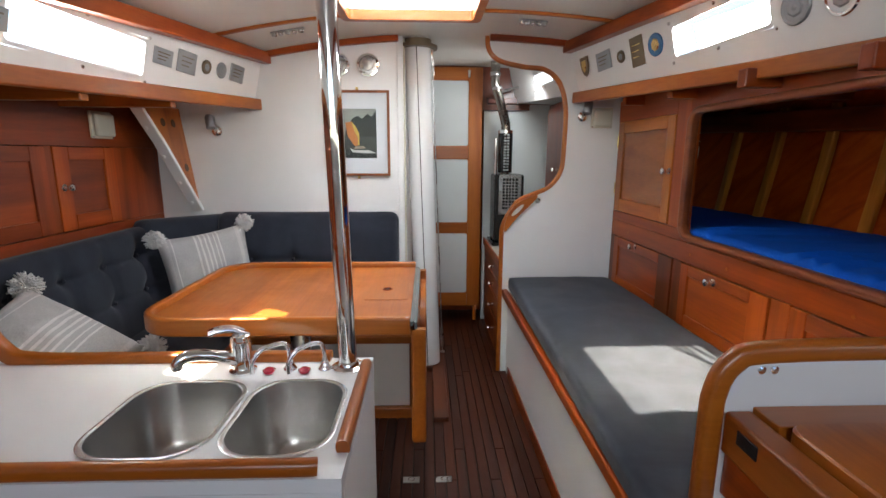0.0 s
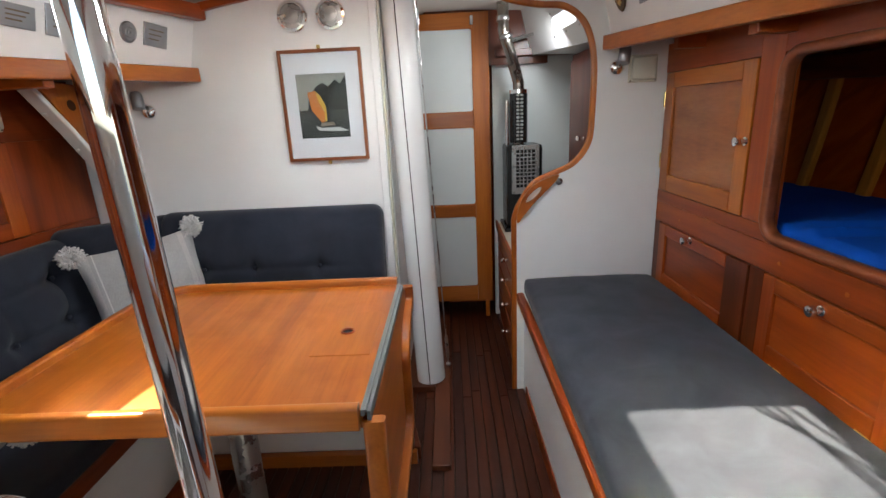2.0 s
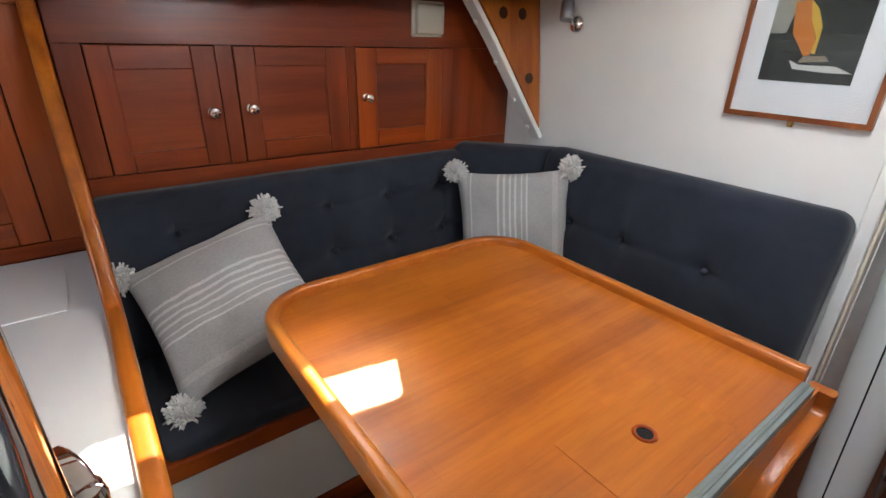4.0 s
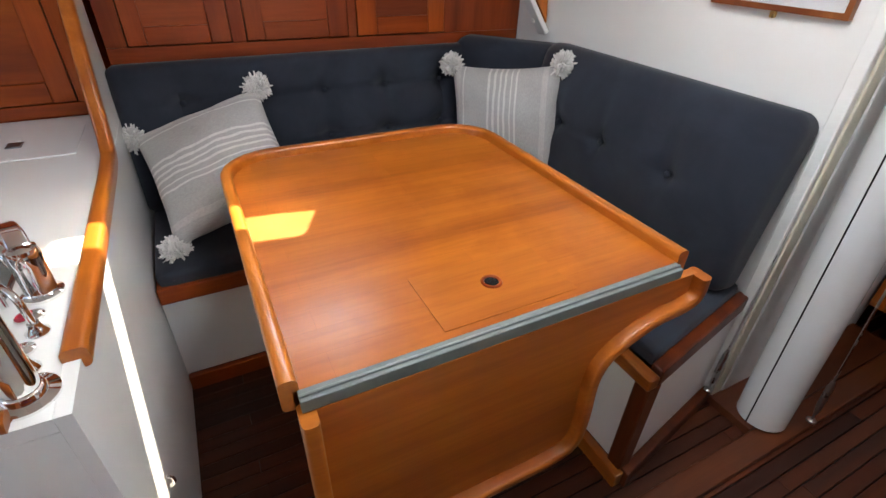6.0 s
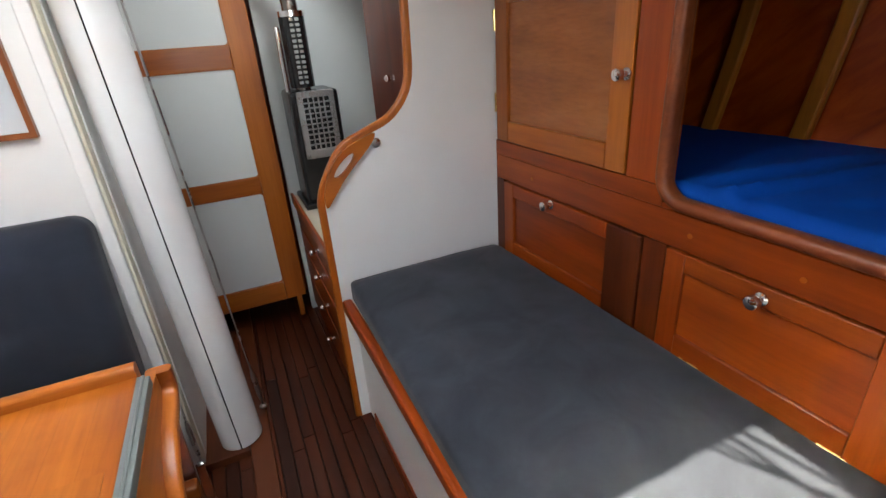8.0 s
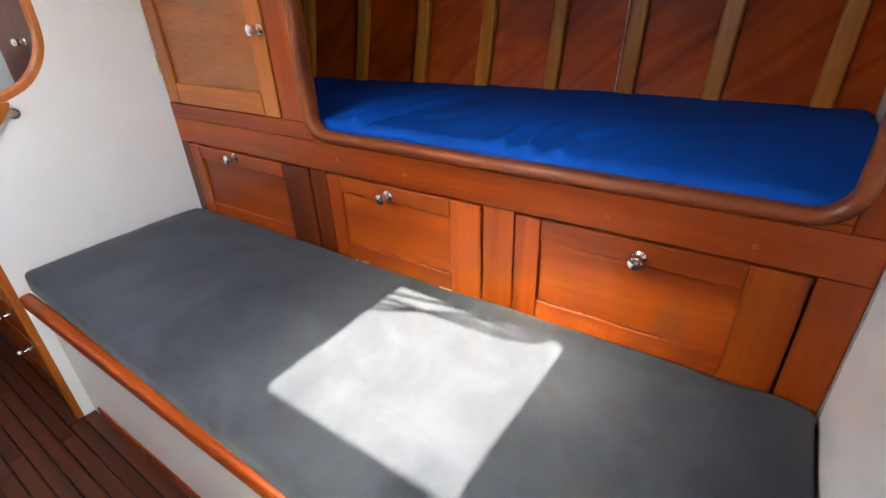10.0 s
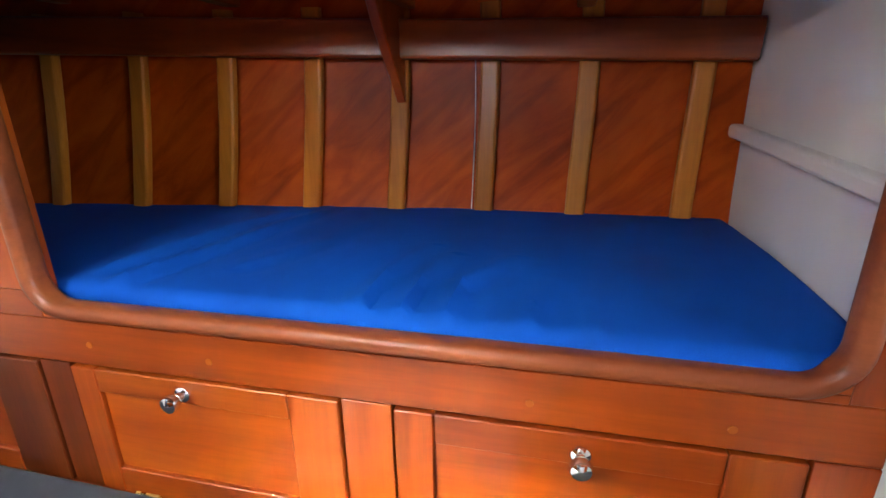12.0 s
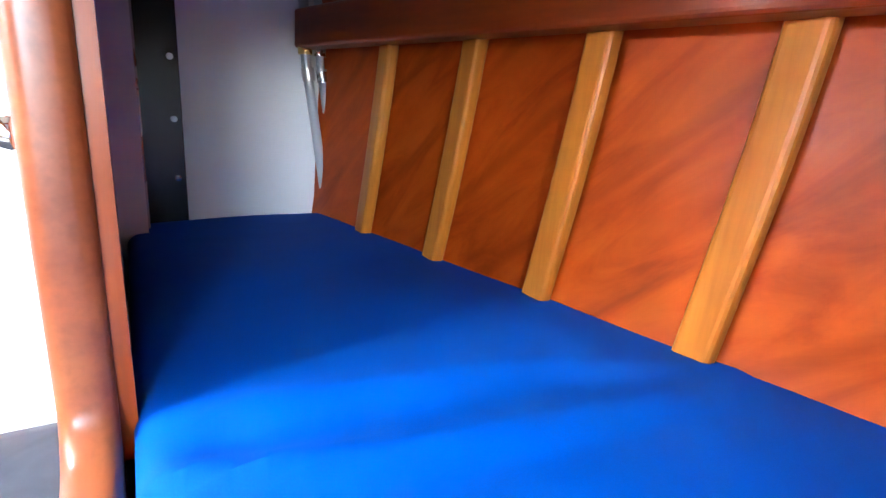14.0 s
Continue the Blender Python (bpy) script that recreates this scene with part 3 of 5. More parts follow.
def soft(amp, size, seed=0.0):
    def f(p, h):
        n = noise.noise(Vector((p.x / size + seed, p.y / size - seed, p.z / size))) + 0.5 * noise.noise(Vector((p.x / size * 2.3, p.y / size * 2.3 + seed, p.z / size * 2.3)))
        return p + Vector((0, 0, 1)) * n * amp if p.z > 0 else p
    return f


def settee_shape(p, h):
    q = soft(0.006, 0.22)(p, h)
    if p.z > 0:
        q.z -= 0.006 * math.exp(-((p.y + 0.13) / 0.012) ** 2)
        q.z += 0.006 * (1 - (p.x / h.x) ** 2)
    q.x += -0.010 * (h.y - p.y) * (1 - p.x / h.x) / 2 + LOCKER_RATE * (p.y + 2.095 - LOCKER_Y) * (1 + p.x / h.x) / 2
    return q


set_base = thing("settee", "white settee base with varnished edge, under the long cushion", "settee")
part("front_panel", slab([(1.034, 3.058), (1.052, 1.132), (1.072, 1.132), (1.054, 3.058)], "z", 0.0, 0.462), white, set_base)
part("edge_rail", sweep([(1.034, 1.132, 0.478), (1.016, 3.058, 0.478)], rounded(0.035, 0.045, 0.01)), wood_y, set_base)
part("skirting", slab([(1.029, 2.98), (1.046, 1.132), (1.0515, 1.132), (1.0345, 2.98)], "z", -0.01, 0.06), wood_y, set_base, "dark wooden skirting")
part("top_board", slab([(1.034, 3.058), (1.052, 1.132), (1.634, 1.132), (1.600, 3.058)], "z", 0.463, 0.495), white, set_base)
cush = part("settee_cushion", at(pad(0.60, 1.915, 0.075, 0.024, 44, settee_shape), pose(1.327, 2.095, 0.5405)), slate, None, "", True)
tagged(cush, "long slate blue velour cushion on the white settee", "cushion")


# creases of the cover: from, to, half width, height
CREASES = (((1.667, 2.24), (1.83, 2.19), (2.22, 2.11), 0.022, 0.013), ((1.75, 2.30), (2.02, 2.25), (2.24, 2.15), 0.030, 0.007), ((1.80, 2.06), (1.95, 1.98), (2.18, 1.95), 0.030, 0.004),
           ((1.665, 1.806), (1.79, 1.80), (1.95, 1.76), 0.017, 0.012), ((1.666, 1.733), (1.76, 1.735), (1.90, 1.71), 0.016, 0.013), ((1.659, 1.660), (1.77, 1.669), (1.90, 1.60), 0.017, 0.015),
           ((1.659, 1.555), (1.72, 1.552), (1.82, 1.52), 0.014, 0.011), ((1.657, 1.464), (1.72, 1.468), (1.80, 1.45), 0.013, 0.008))
MAT_C = Vector((2.011, 2.155, 0.0))


def mattress_shape(p, h):
    if p.z > 0:
        q = Vector((p.x + MAT_C.x, p.y + MAT_C.y))
        a = 0.0
        for p0, p1, p2, wid, amp in CREASES:
            best = None
            for s0, s1, f0, f1 in ((p0, p1, 0.0, 0.5), (p1, p2, 0.5, 1.0)):
                s0, s1 = Vector(s0), Vector(s1)
                d = s1 - s0
                t = max(0.0, min(1.0, (q - s0).dot(d) / d.length_squared))
                off = q - (s0 + d * t)
                side = d.x * off.y - d.y * off.x
                dist = off.length
                if best is None or dist < best[0]:
                    best = (dist, 1 if side > 0 else -1, f0 + (f1 - f0) * t)
            u = best[0] * best[1] / wid
            fade = 1.05 - 0.8 * best[2]
            a += amp * fade * (1.25 * math.exp(-(u - 0.5) ** 2) - 0.75 * math.exp(-((u + 0.7) / 0.8) ** 2))
        edge = max(0.0, 1 - ((abs(p.x) - h.x + 0.05) / 0.05) ** 2) if abs(p.x) > h.x - 0.05 else 1.0
        p = p + Vector((0, 0, a * (0.4 + 0.6 * edge) + 0.004 * noise.noise(Vector((p.x * 4, p.y * 4, 0)))))
        p.z += 0.012 * (1 - (p.x / h.x) ** 2)
    return p


mtr = part("berth_mattress", at(pad(0.70, 2.044, 0.11, 0.024, 120, mattress_shape), pose(2.011, 2.155, 0.900)), blue, None, "", True)
tagged(mtr, "royal blue canvas mattress, creased, lying in the pilot berth", "mattress")
# piping along the mattress's front edge
part("piping", tube([(1.672, y, 0.937 + 0.003 * math.sin(y * 9)) for y in np.linspace(1.16, 3.15, 30)], 0.005, 8), blue, mtr, "", True)

# ---- L-shaped dinette ----
din = thing("dinette_bench", "white L-shaped seat base with varnished trim, under navy cushions", "bench")
part("front_panel", box(-0.30, 0.4865, 2.59, 2.61, 0.05, 0.375), white, din)
part("corner_post", box(0.487, 0.532, 2.58, 2.625, 0.03, 0.375, 0.006), dark_z, din)
part("top_rail", box(-0.30, 0.536, 2.567, 2.602, 0.376, 0.415, 0.006), teak_x, din)
part("plinth", box(-0.30, 0.545, 2.560, 2.5895, -0.01, 0.05, 0.004), teak_x, din)
END_RATE = -0.215      # the bench's end runs inboard towards the bulkhead
for piece in (part("end_panel", box(0.512, 0.528, 2.6255, 3.058, 0.05, 0.375), white, din),
              part("end_rail", box(0.502, 0.536, 2.6025, 3.058, 0.376, 0.43, 0.006), dark_z, din),
              part("end_plinth", box(0.529, 0.556, 2.59, 3.058, -0.01, 0.055, 0.004), dark_z, din)):
    skew(piece, END_RATE, 2.60)
part("port_panel", box(-0.345, -0.325, 1.552, 2.59, 0.06, 0.355), white, din)
part("port_rail", box(-0.345, -0.305, 1.552, 2.5715, 0.356, 0.41, 0.006), wood_y, din)
part("port_plinth", box(-0.33, -0.31, 1.552, 2.564, -0.01, 0.055, 0.004), wood_y, din)
part("seat_board", box(-0.86, -0.3455, 1.552, 3.058, 0.36, 0.40), wood_y, din)
part("seat_board", box(-0.3445, 0.40, 2.612, 3.058, 0.36, 0.40), wood_y, din)


def tufted(cols, rows, deep):
    def f(p, h):
        if p.z > 0:
            d = 0.010 * noise.noise(Vector((p.x * 6, p.y * 6, 3.0)))
            for cx in cols:
                for cy in rows:
                    rr = ((p.x - cx) / 0.035) ** 2 + ((p.y - cy) / 0.035) ** 2
                    d -= deep * math.exp(-rr)
                    d -= deep * 0.45 * math.exp(-((p.x - cx) / 0.012) ** 2 - ((p.y - cy) / 0.12) ** 2)
                    d -= deep * 0.35 * math.exp(-((p.y - cy) / 0.012) ** 2 - ((p.x - cx) / 0.10) ** 2)
            p = p + Vector((0, 0, d + 0.02 * (1 - (p.y / h.y) ** 2)))
        return p
    return f


def button(parent, p, d):
    part("button", turned([(0.009, -0.004), (0.010, 0.0), (0.006, 0.004), (0.001, 0.005)], Matrix.Translation(p) @ Vector(d).to_track_quat("Z", "Y").to_matrix().to_4x4(), 12), navy, parent, "", True)


def end_shape(p, h):
    q = soft(0.006, 0.2, 2)(p, h)
    q.x += END_RATE * (p.y + h.y) * max(0.0, (p.x + h.x) / (2 * h.x)) ** 2
    return q


sc1 = part("seat_cushion", at(pad(0.545, 1.03, 0.06, 0.022, 26, soft(0.006, 0.2, 1)), pose(-0.585, 2.075, 0.430)), navy, None, "", True)
tagged(sc1, "navy velour seat cushion on the port bench", "cushion", "dinette cushions")
sc2 = part("seat_cushion", at(pad(1.345, 0.445, 0.06, 0.022, 30, end_shape), pose(-0.172, 2.832, 0.425)), navy, None, "", True)
tagged(sc2, "navy velour seat cushion before the white bulkhead", "cushion", "dinette cushions")
# port backrest leans outboard
LEAN_P = Matrix(((0.0, -0.16, 0.987, -0.805), (1.0, 0.0, 0.0, 2.195), (0.0, 0.987, 0.16, 0.670), (0, 0, 0, 1)))
TC, TR = (-0.46, -0.23, 0.0, 0.23, 0.46), (-0.05, 0.11)
bp = part("backrest_cushion", at(pad(1.30, 0.47, 0.12, 0.032, 56, tufted(TC, TR, 0.03)), LEAN_P), navy, None, "", True)
tagged(bp, "buttoned navy velour backrest cushion along the port lockers", "cushion", "dinette cushions")
for cx in TC:
    for cy in TR:
        button(bp, LEAN_P @ Vector((cx, cy, 0.056)), LEAN_P.to_3x3() @ Vector((0, 0, 1)))
LEAN_F = Matrix(((-1.0, 0.0, 0.0, -0.055), (0.0, 0.14, -0.99, 2.992), (0.0, 0.99, 0.14, 0.70), (0, 0, 0, 1)))
TF, TFR = (-0.20, 0.08, 0.30), (0.0,)
bf = part("backrest_cushion", at(pad(0.95, 0.50, 0.115, 0.045, 56, tufted(TF, TFR, 0.024)), LEAN_F), navy, None, "", True)
tagged(bf, "buttoned navy velour backrest cushion on the white bulkhead", "cushion", "dinette cushions")
for cx in TF:
    button(bf, LEAN_F @ Vector((cx, 0.0, 0.054)), LEAN_F.to_3x3() @ Vector((0, 0, 1)))
CORN = pose(-0.665, 2.945, 0.69, 0, 0, 40) @ pose(0, 0, 0, 90, 0, 0)
bc = part("backrest_cushion", at(pad(0.50, 0.485, 0.13, 0.05, 24, soft(0.008, 0.15, 4)), CORN), navy, None, "", True)
tagged(bc, "curved navy velour corner cushion of the dinette", "cushion", "dinette cushions")

# ---- port lockers ----
PF = -0.875
red_y = wood("red_mahogany_lengthwise", (0.17, 0.026, 0.006), (0.29, 0.050, 0.010), (0.38, 0.078, 0.016), "y")
red_z = wood("red_mahogany_upright", (0.17, 0.026, 0.006), (0.29, 0.050, 0.010), (0.38, 0.078, 0.016), "z")
pl = thing("port_locker", "red mahogany locker front above the backrest, three framed doors", "locker")
part("bottom_rail", box(PF - 0.02, PF, 1.56, 3.058, 0.80, 0.939, 0.001, 1), red_y, pl)
part("top_rail", box(PF - 0.02, PF, 1.56, 3.058, 1.2795, 1.50, 0.001, 1), red_y, pl)
for y0, y1 in ((1.56, 1.620), (1.930, 1.976), (2.330, 2.362), (2.716, 3.058)):
    part("stile", box(PF - 0.02, PF, y0, y1, 0.94, 1.279, 0.001, 1), red_z, pl)
RW = (red_y, red_z)
locker_door(pl, PF, 1, 1.623, 1.928, 0.943, 1.277, (0.054, 0.055, 0.06), RW, red_y, (1.898, 1.098), "", 0.062)
locker_door(pl, PF, 1, 1.979, 2.328, 0.943, 1.277, (0.058, 0.058, 0.055), RW, red_y, (2.008, 1.103), "", 0.070)
locker_door(pl, PF, 1, 2.365, 2.714, 0.943, 1.277, (0.075, 0.062, 0.052), (wood_y, wood_z), red_y, (2.394, 1.117), "", 0.068)
# black sheet added behind the doors for the shade in their gaps
part("backing", box(PF - 0.035, PF - 0.022, 1.57, 3.05, 0.81, 1.45), black_mat, pl)
skew(pl, 0.035, 2.15)
pa = thing("galley_locker", "varnished mahogany locker front outboard of the galley", "locker")
part("bottom_rail", box(-0.87, -0.85, 0.5, 1.535, 0.762, 0.80, 0.001, 1), wood_y, pa)
part("top_rail", box(-0.87, -0.85, 0.5, 1.535, 1.36, 1.50, 0.001, 1), wood_y, pa)
for y0, y1 in ((1.45, 1.535), (0.50, 0.60), (0.99, 1.03)):
    part("stile", box(-0.87, -0.85, y0, y1, 0.801, 1.359, 0.001, 1), wood_z, pa)
locker_door(pa, -0.85, 1, 1.033, 1.447, 0.804, 1.357, (0.06, 0.06, 0.06), (wood_y, wood_z), wood_y, None)
locker_door(pa, -0.85, 1, 0.603, 0.987, 0.804, 1.357, (0.06, 0.06, 0.06), (wood_y, wood_z), wood_y, None)
# again a black sheet for the shade behind the door gaps
part("backing", box(-0.885, -0.872, 0.5, 1.53, 0.77, 1.45), black_mat, pa)

# knee between deck and bulkhead
kn = thing("hanging_knee", "varnished wooden knee with three holes and a white flange", "knee")


def knee_board():
    tri = [(2.735, 1.478), (3.056, 1.478), (3.056, 0.99)]
    bm = slab(tri, "x", -0.01, 0.01, 0.002)
    for v in bm.verts:
        v.co.x += -0.72 + 0.13 * (1.478 - v.co.z)
    return bm


part("web", knee_board(), teak_z, kn)
# the web is uncut: dark brown discs carry the shade of its three holes
hole_shade_mat = wood("hole_shade_brown", (0.04, 0.008, 0.002), (0.06, 0.012, 0.003), (0.08, 0.016, 0.004), "z")
for y, z in ((2.865, 1.40), (2.96, 1.40), (2.995, 1.18)):
    x = -0.72 + 0.13 * (1.478 - z) + 0.0105
    part("hole", turned([(0.020, 0.0), (0.020, 0.0012)], Matrix.Translation((x + 0.0008, y, z)) @ pose(0, 0, 0, 0, 82.6, 0), 18), hole_shade_mat, kn, "lightening hole drawn as a dark disc for its shade")
part("flange", sweep([(-0.735, 2.70, 1.48), (-0.70, 2.815, 1.31), (-0.655, 3.052, 0.955)], rounded(0.055, 0.02, 0.005), up=(0, -0.8, -0.5)), white, kn, "white painted flange")
for f in (0.2, 0.45, 0.7, 0.9):
    p = Vector((-0.735, 2.70, 1.48)).lerp(Vector((-0.655, 3.052, 0.955)), f) + Vector((0, -0.014, -0.008))
    part("bolt", turned([(0.009, 0), (0.009, 0.004), (0.004, 0.007)], Matrix.Translation(p) @ Vector((0, -0.85, -0.5)).to_track_quat("Z", "Y").to_matrix().to_4x4(), 6), white, kn)

# ---- dinette table ----
TX0, TX1, TY0, TY1, TZ = -0.296, 0.522, 1.792, 2.540, 0.757


def table_edge(inset=0.0):
    pts = [(TX1, TY0 + inset)]
    r = 0.13
    for cx, cy, a0 in ((TX0 + r, TY0 + r, 270), (TX0 + r, TY1 - r, 180)):
        for k in range(9):
            a = radians(a0 - 90 * k / 8)
            pts.append((cx + (r - inset) * math.cos(a), cy + (r - inset) * math.sin(a)))
    pts.append((TX1, TY1 - inset))
    return pts


tb = thing("dinette_table", "golden varnished table with raised edge and folded-down leaf", "table")
part("tabletop", slab(table_edge(0.008)[::-1], "z", TZ - 0.028, TZ), staved("staved_table_teak", TEAK_D, TEAK_M, TEAK_L), tb)
part("fiddle", sweep([(x, y, TZ - 0.005) for x, y in table_edge(0.004)], rounded(0.026, 0.056, 0.009, 4)), teak_x, tb, "raised edge moulding", True)
lid = part("hatch", framed(round_rect(0.357, 0.505, 2.035, 2.295, 0.002, 6), [(0.426 + 0.017 * math.cos(radians(a)), 2.167 + 0.017 * math.sin(radians(a))) for a in [45 + (k * 90 / 6.0 - 45) + q * 90 for q in range(4) for k in range(7)]], "z", TZ - 0.003, TZ + 0.0012), teak_y, tb)
# flat black disc on the tabletop, in place of the shade inside the hole
part("hole", turned([(0.0005, 0), (0.0155, 0), (0.0155, 0.0006)], pose(0.426, 2.167, TZ + 0.0004), 20), black_mat, lid, "finger hole drawn as a flat black disc for its shade")
part("finger_ring", tube([(0.426 + 0.0165 * math.cos(radians(a)), 2.167 + 0.0165 * math.sin(radians(a)), TZ + 0.0012) for a in range(0, 360, 20)], 0.0035, 8, True), wood_x, lid)
part("hinge_track", box(0.5225, 0.531, TY0 + 0.014, TY1 - 0.022, TZ - 0.012, TZ + 0.003, 0.001, 1), alloy, tb, "grey aluminium hinge strip")
part("hinge_track", box(0.5345, 0.543, TY0 + 0.014, TY1 - 0.022, TZ - 0.022, TZ + 0.0, 0.001, 1), alloy, tb, "grey aluminium hinge strip")
part("hinge_pin", tube([(0.5328, TY0 + 0.014, TZ + 0.001), (0.5328, TY1 - 0.022, TZ + 0.001)], 0.003, 8), alloy, tb)
LEAF = [(1.812, 0.735), (1.812, 0.40)] + spline([(1.825, 0.36), (1.88, 0.345), (2.10, 0.34), (2.28, 0.345), (2.33, 0.375), (2.338, 0.45), (2.335, 0.56), (2.365, 0.62), (2.45, 0.662), (2.53, 0.672), (2.565, 0.69), (2.565, 0.735)], 5)
leaf = part("leaf", slab(LEAF, "x", 0.526, 0.5435), teak_y, tb)
part("leaf_fiddle", sweep([(0.547, y, z) for y, z in LEAF], rounded(0.024, 0.045, 0.008, 4), up=(1, 0, 0)), teak_y, leaf, "", True)
part("pedestal", turned([(0.10, -0.005), (0.10, 0.008), (0.045, 0.02), (0.038, 0.04), (0.038, 0.70), (0.09, 0.715), (0.09, 0.728)], pose(0.10, 2.15, 0), 24), steel, tb, "round metal pedestal", True)
part("support", box(0.33, 0.53, 1.83, 1.90, 0.70, 0.728, 0.004), teak_x, tb)

# ---- galley ----
CZ = 0.76
gal = thing("galley_counter", "white galley counter with varnished edge rails and twin sinks", "counter")
part("aft_panel", box(-0.845, 0.44, 1.10, 1.12, 0.0, 0.735), galley_white, gal)
part("end_panel", box(0.42, 0.4405, 1.1205, 1.5295, 0.0, 0.735), galley_white, gal)
part("forward_panel", box(-0.845, 0.4405, 1.53, 1.55, 0.0, 0.76), galley_white, gal)
SINKS = ((-0.03, 0.192, 1.158, 1.43), (0.210, 0.402, 1.158, 1.43))
cells = []
for (x0, x1, y0, y1), (cx0, cx1) in zip(SINKS, ((-0.06, 0.2015), (0.2015, 0.415))):
    cells.append(framed(round_rect(cx0, cx1, 1.13, 1.45, 0.0008, 8), round_rect(x0, x1, y0, y1, 0.07, 8), "z", CZ - 0.022, CZ))
part("worktop", box(-0.845, -0.06, 1.10, 1.5295, CZ - 0.024, CZ), galley_white, gal)
part("worktop", box(-0.06, 0.4405, 1.45, 1.5295, CZ - 0.024, CZ), galley_white, gal)
part("worktop", box(-0.06, 0.4405, 1.10, 1.13, CZ - 0.024, CZ), galley_white, gal)
part("worktop", box(0.415, 0.4405, 1.13, 1.45, CZ - 0.024, CZ), galley_white, gal)
for c in cells:
    part("sink_surround", c, galley_white, gal)


def bowl(x0, x1, y0, y1):
    bm = bmesh.new()
    rings = []
    for inset, z, r in ((-0.006, CZ + 0.0015, 0.076), (-0.001, CZ + 0.003, 0.073), (0.004, CZ + 0.001, 0.07), (0.007, CZ - 0.02, 0.07), (0.016, CZ - 0.12, 0.068), (0.028, CZ - 0.145, 0.062), (0.05, CZ - 0.156, 0.045), (0.085, CZ - 0.16, 0.012)):
        rings.append([bm.verts.new((x, y, z)) for x, y in round_rect(x0 + inset, x1 - inset, y0 + inset, y1 - inset, max(r - max(0, inset) * 0.3, 0.01), 8)])
    n = len(rings[0])
    for p, q in zip(rings, rings[1:]):
        for j in range(n):
            bm.faces.new((p[j], p[(j + 1) % n], q[(j + 1) % n], q[j]))
    bm.faces.new(rings[-1])
    bmesh.ops.recalc_face_normals(bm, faces=bm.faces)
    for f in bm.faces:
        f.normal_flip()
    return bm


sink_steel = mat("satin_sink_steel")[0]
for key, val in (("Base Color", (0.56, 0.55, 0.53, 1)), ("Metallic", 1.0), ("Roughness", 0.26)):
    sink_steel.node_tree.nodes["Principled BSDF"].inputs[key].default_value = val
for s in SINKS:
    sk_ob = part("sink", bowl(*s), sink_steel, gal, "brushed stainless steel bowl", True)
    cx, cy = (s[0] + s[1]) / 2, (s[2] + s[3]) / 2
    part("drain", turned([(0.022, 0.0), (0.022, 0.003), (0.014, 0.002), (0.002, 0.001)], pose(cx, cy, CZ - 0.160), 20), chrome, sk_ob, "", True)
RAIL = rounded(0.024, 0.028, 0.010, 4)
part("aft_rail", sweep([(-0.84, 1.113, CZ + 0.012), (0.385, 1.113, CZ + 0.012), (0.40, 1.117, CZ + 0.010)], RAIL), teak_x, gal, "varnished edge rail", True)
part("end_rail", sweep([(0.432, 1.165, CZ + 0.010), (0.432, 1.18, CZ + 0.012), (0.432, 1.475, CZ + 0.012), (0.432, 1.488, CZ + 0.010)], RAIL), teak_y, gal, "varnished edge rail", True)
PART = spline([(0.34, 1.545, 0.762), (-0.1, 1.545, 0.762), (-0.36, 1.545, 0.764), (-0.435, 1.545, 0.79), (-0.50, 1.544, 0.90), (-0.60, 1.542, 1.06), (-0.72, 1.54, 1.24), (-0.84, 1.54, 1.42)], 6)
part("forward_rail", sweep(PART, rounded(0.036, 0.034, 0.010, 4), up=(0, 1, 0)), teak_x, gal, "varnished rail that climbs to the locker", True)
part("partition", slab([(x, z) for x, _, z in PART[12:]] + [(-0.845, 0.76), (-0.40, 0.7605)], "y", 1.532, 1.549), galley_white, gal)
part("fridge_lid", box(-0.735, -0.495, 1.215, 1.465, CZ + 0.0005, CZ + 0.004, 0.0015, 1), galley_white, gal)
part("lid_ring", box(-0.625, -0.585, 1.30, 1.335, CZ + 0.0045, CZ + 0.008, 0.001, 1), pewter, gal, "small recessed lid pull")
part("eye_hook", tube(spline([(0.30, 1.551, 0.40), (0.30, 1.57, 0.40), (0.302, 1.575, 0.385), (0.302, 1.565, 0.375)], 4), 0.003, 8), chrome, gal)

tap = thing("mixer_tap", "polished chrome single-lever mixer tap behind the sinks", "tap")
TXY = (0.150, 1.482)
part("body", turned([(0.030, 0), (0.030, 0.005), (0.024, 0.009), (0.022, 0.012), (0.0225, 0.06), (0.024, 0.075), (0.021, 0.088), (0.008, 0.095)], pose(*TXY, CZ), 28), chrome, tap, "", True)
part("spout", tube(spline([(0.140, 1.475, CZ + 0.03), (0.11, 1.452, CZ + 0.050), (0.078, 1.428, CZ + 0.064), (0.055, 1.412, CZ + 0.064), (0.044, 1.405, CZ + 0.052), (0.043, 1.405, CZ + 0.042)], 6), [0.015] * 6 + [0.013] * 12 + [0.0125] * 13, 16), chrome, tap, "", True)
part("lever", sweep(spline([(0.155, 1.485, CZ + 0.093), (0.135, 1.478, CZ + 0.104), (0.110, 1.467, CZ + 0.106), (0.090, 1.458, CZ + 0.101)], 5), rounded(0.03, 0.012, 0.006, 4)), chrome, tap, "", True)
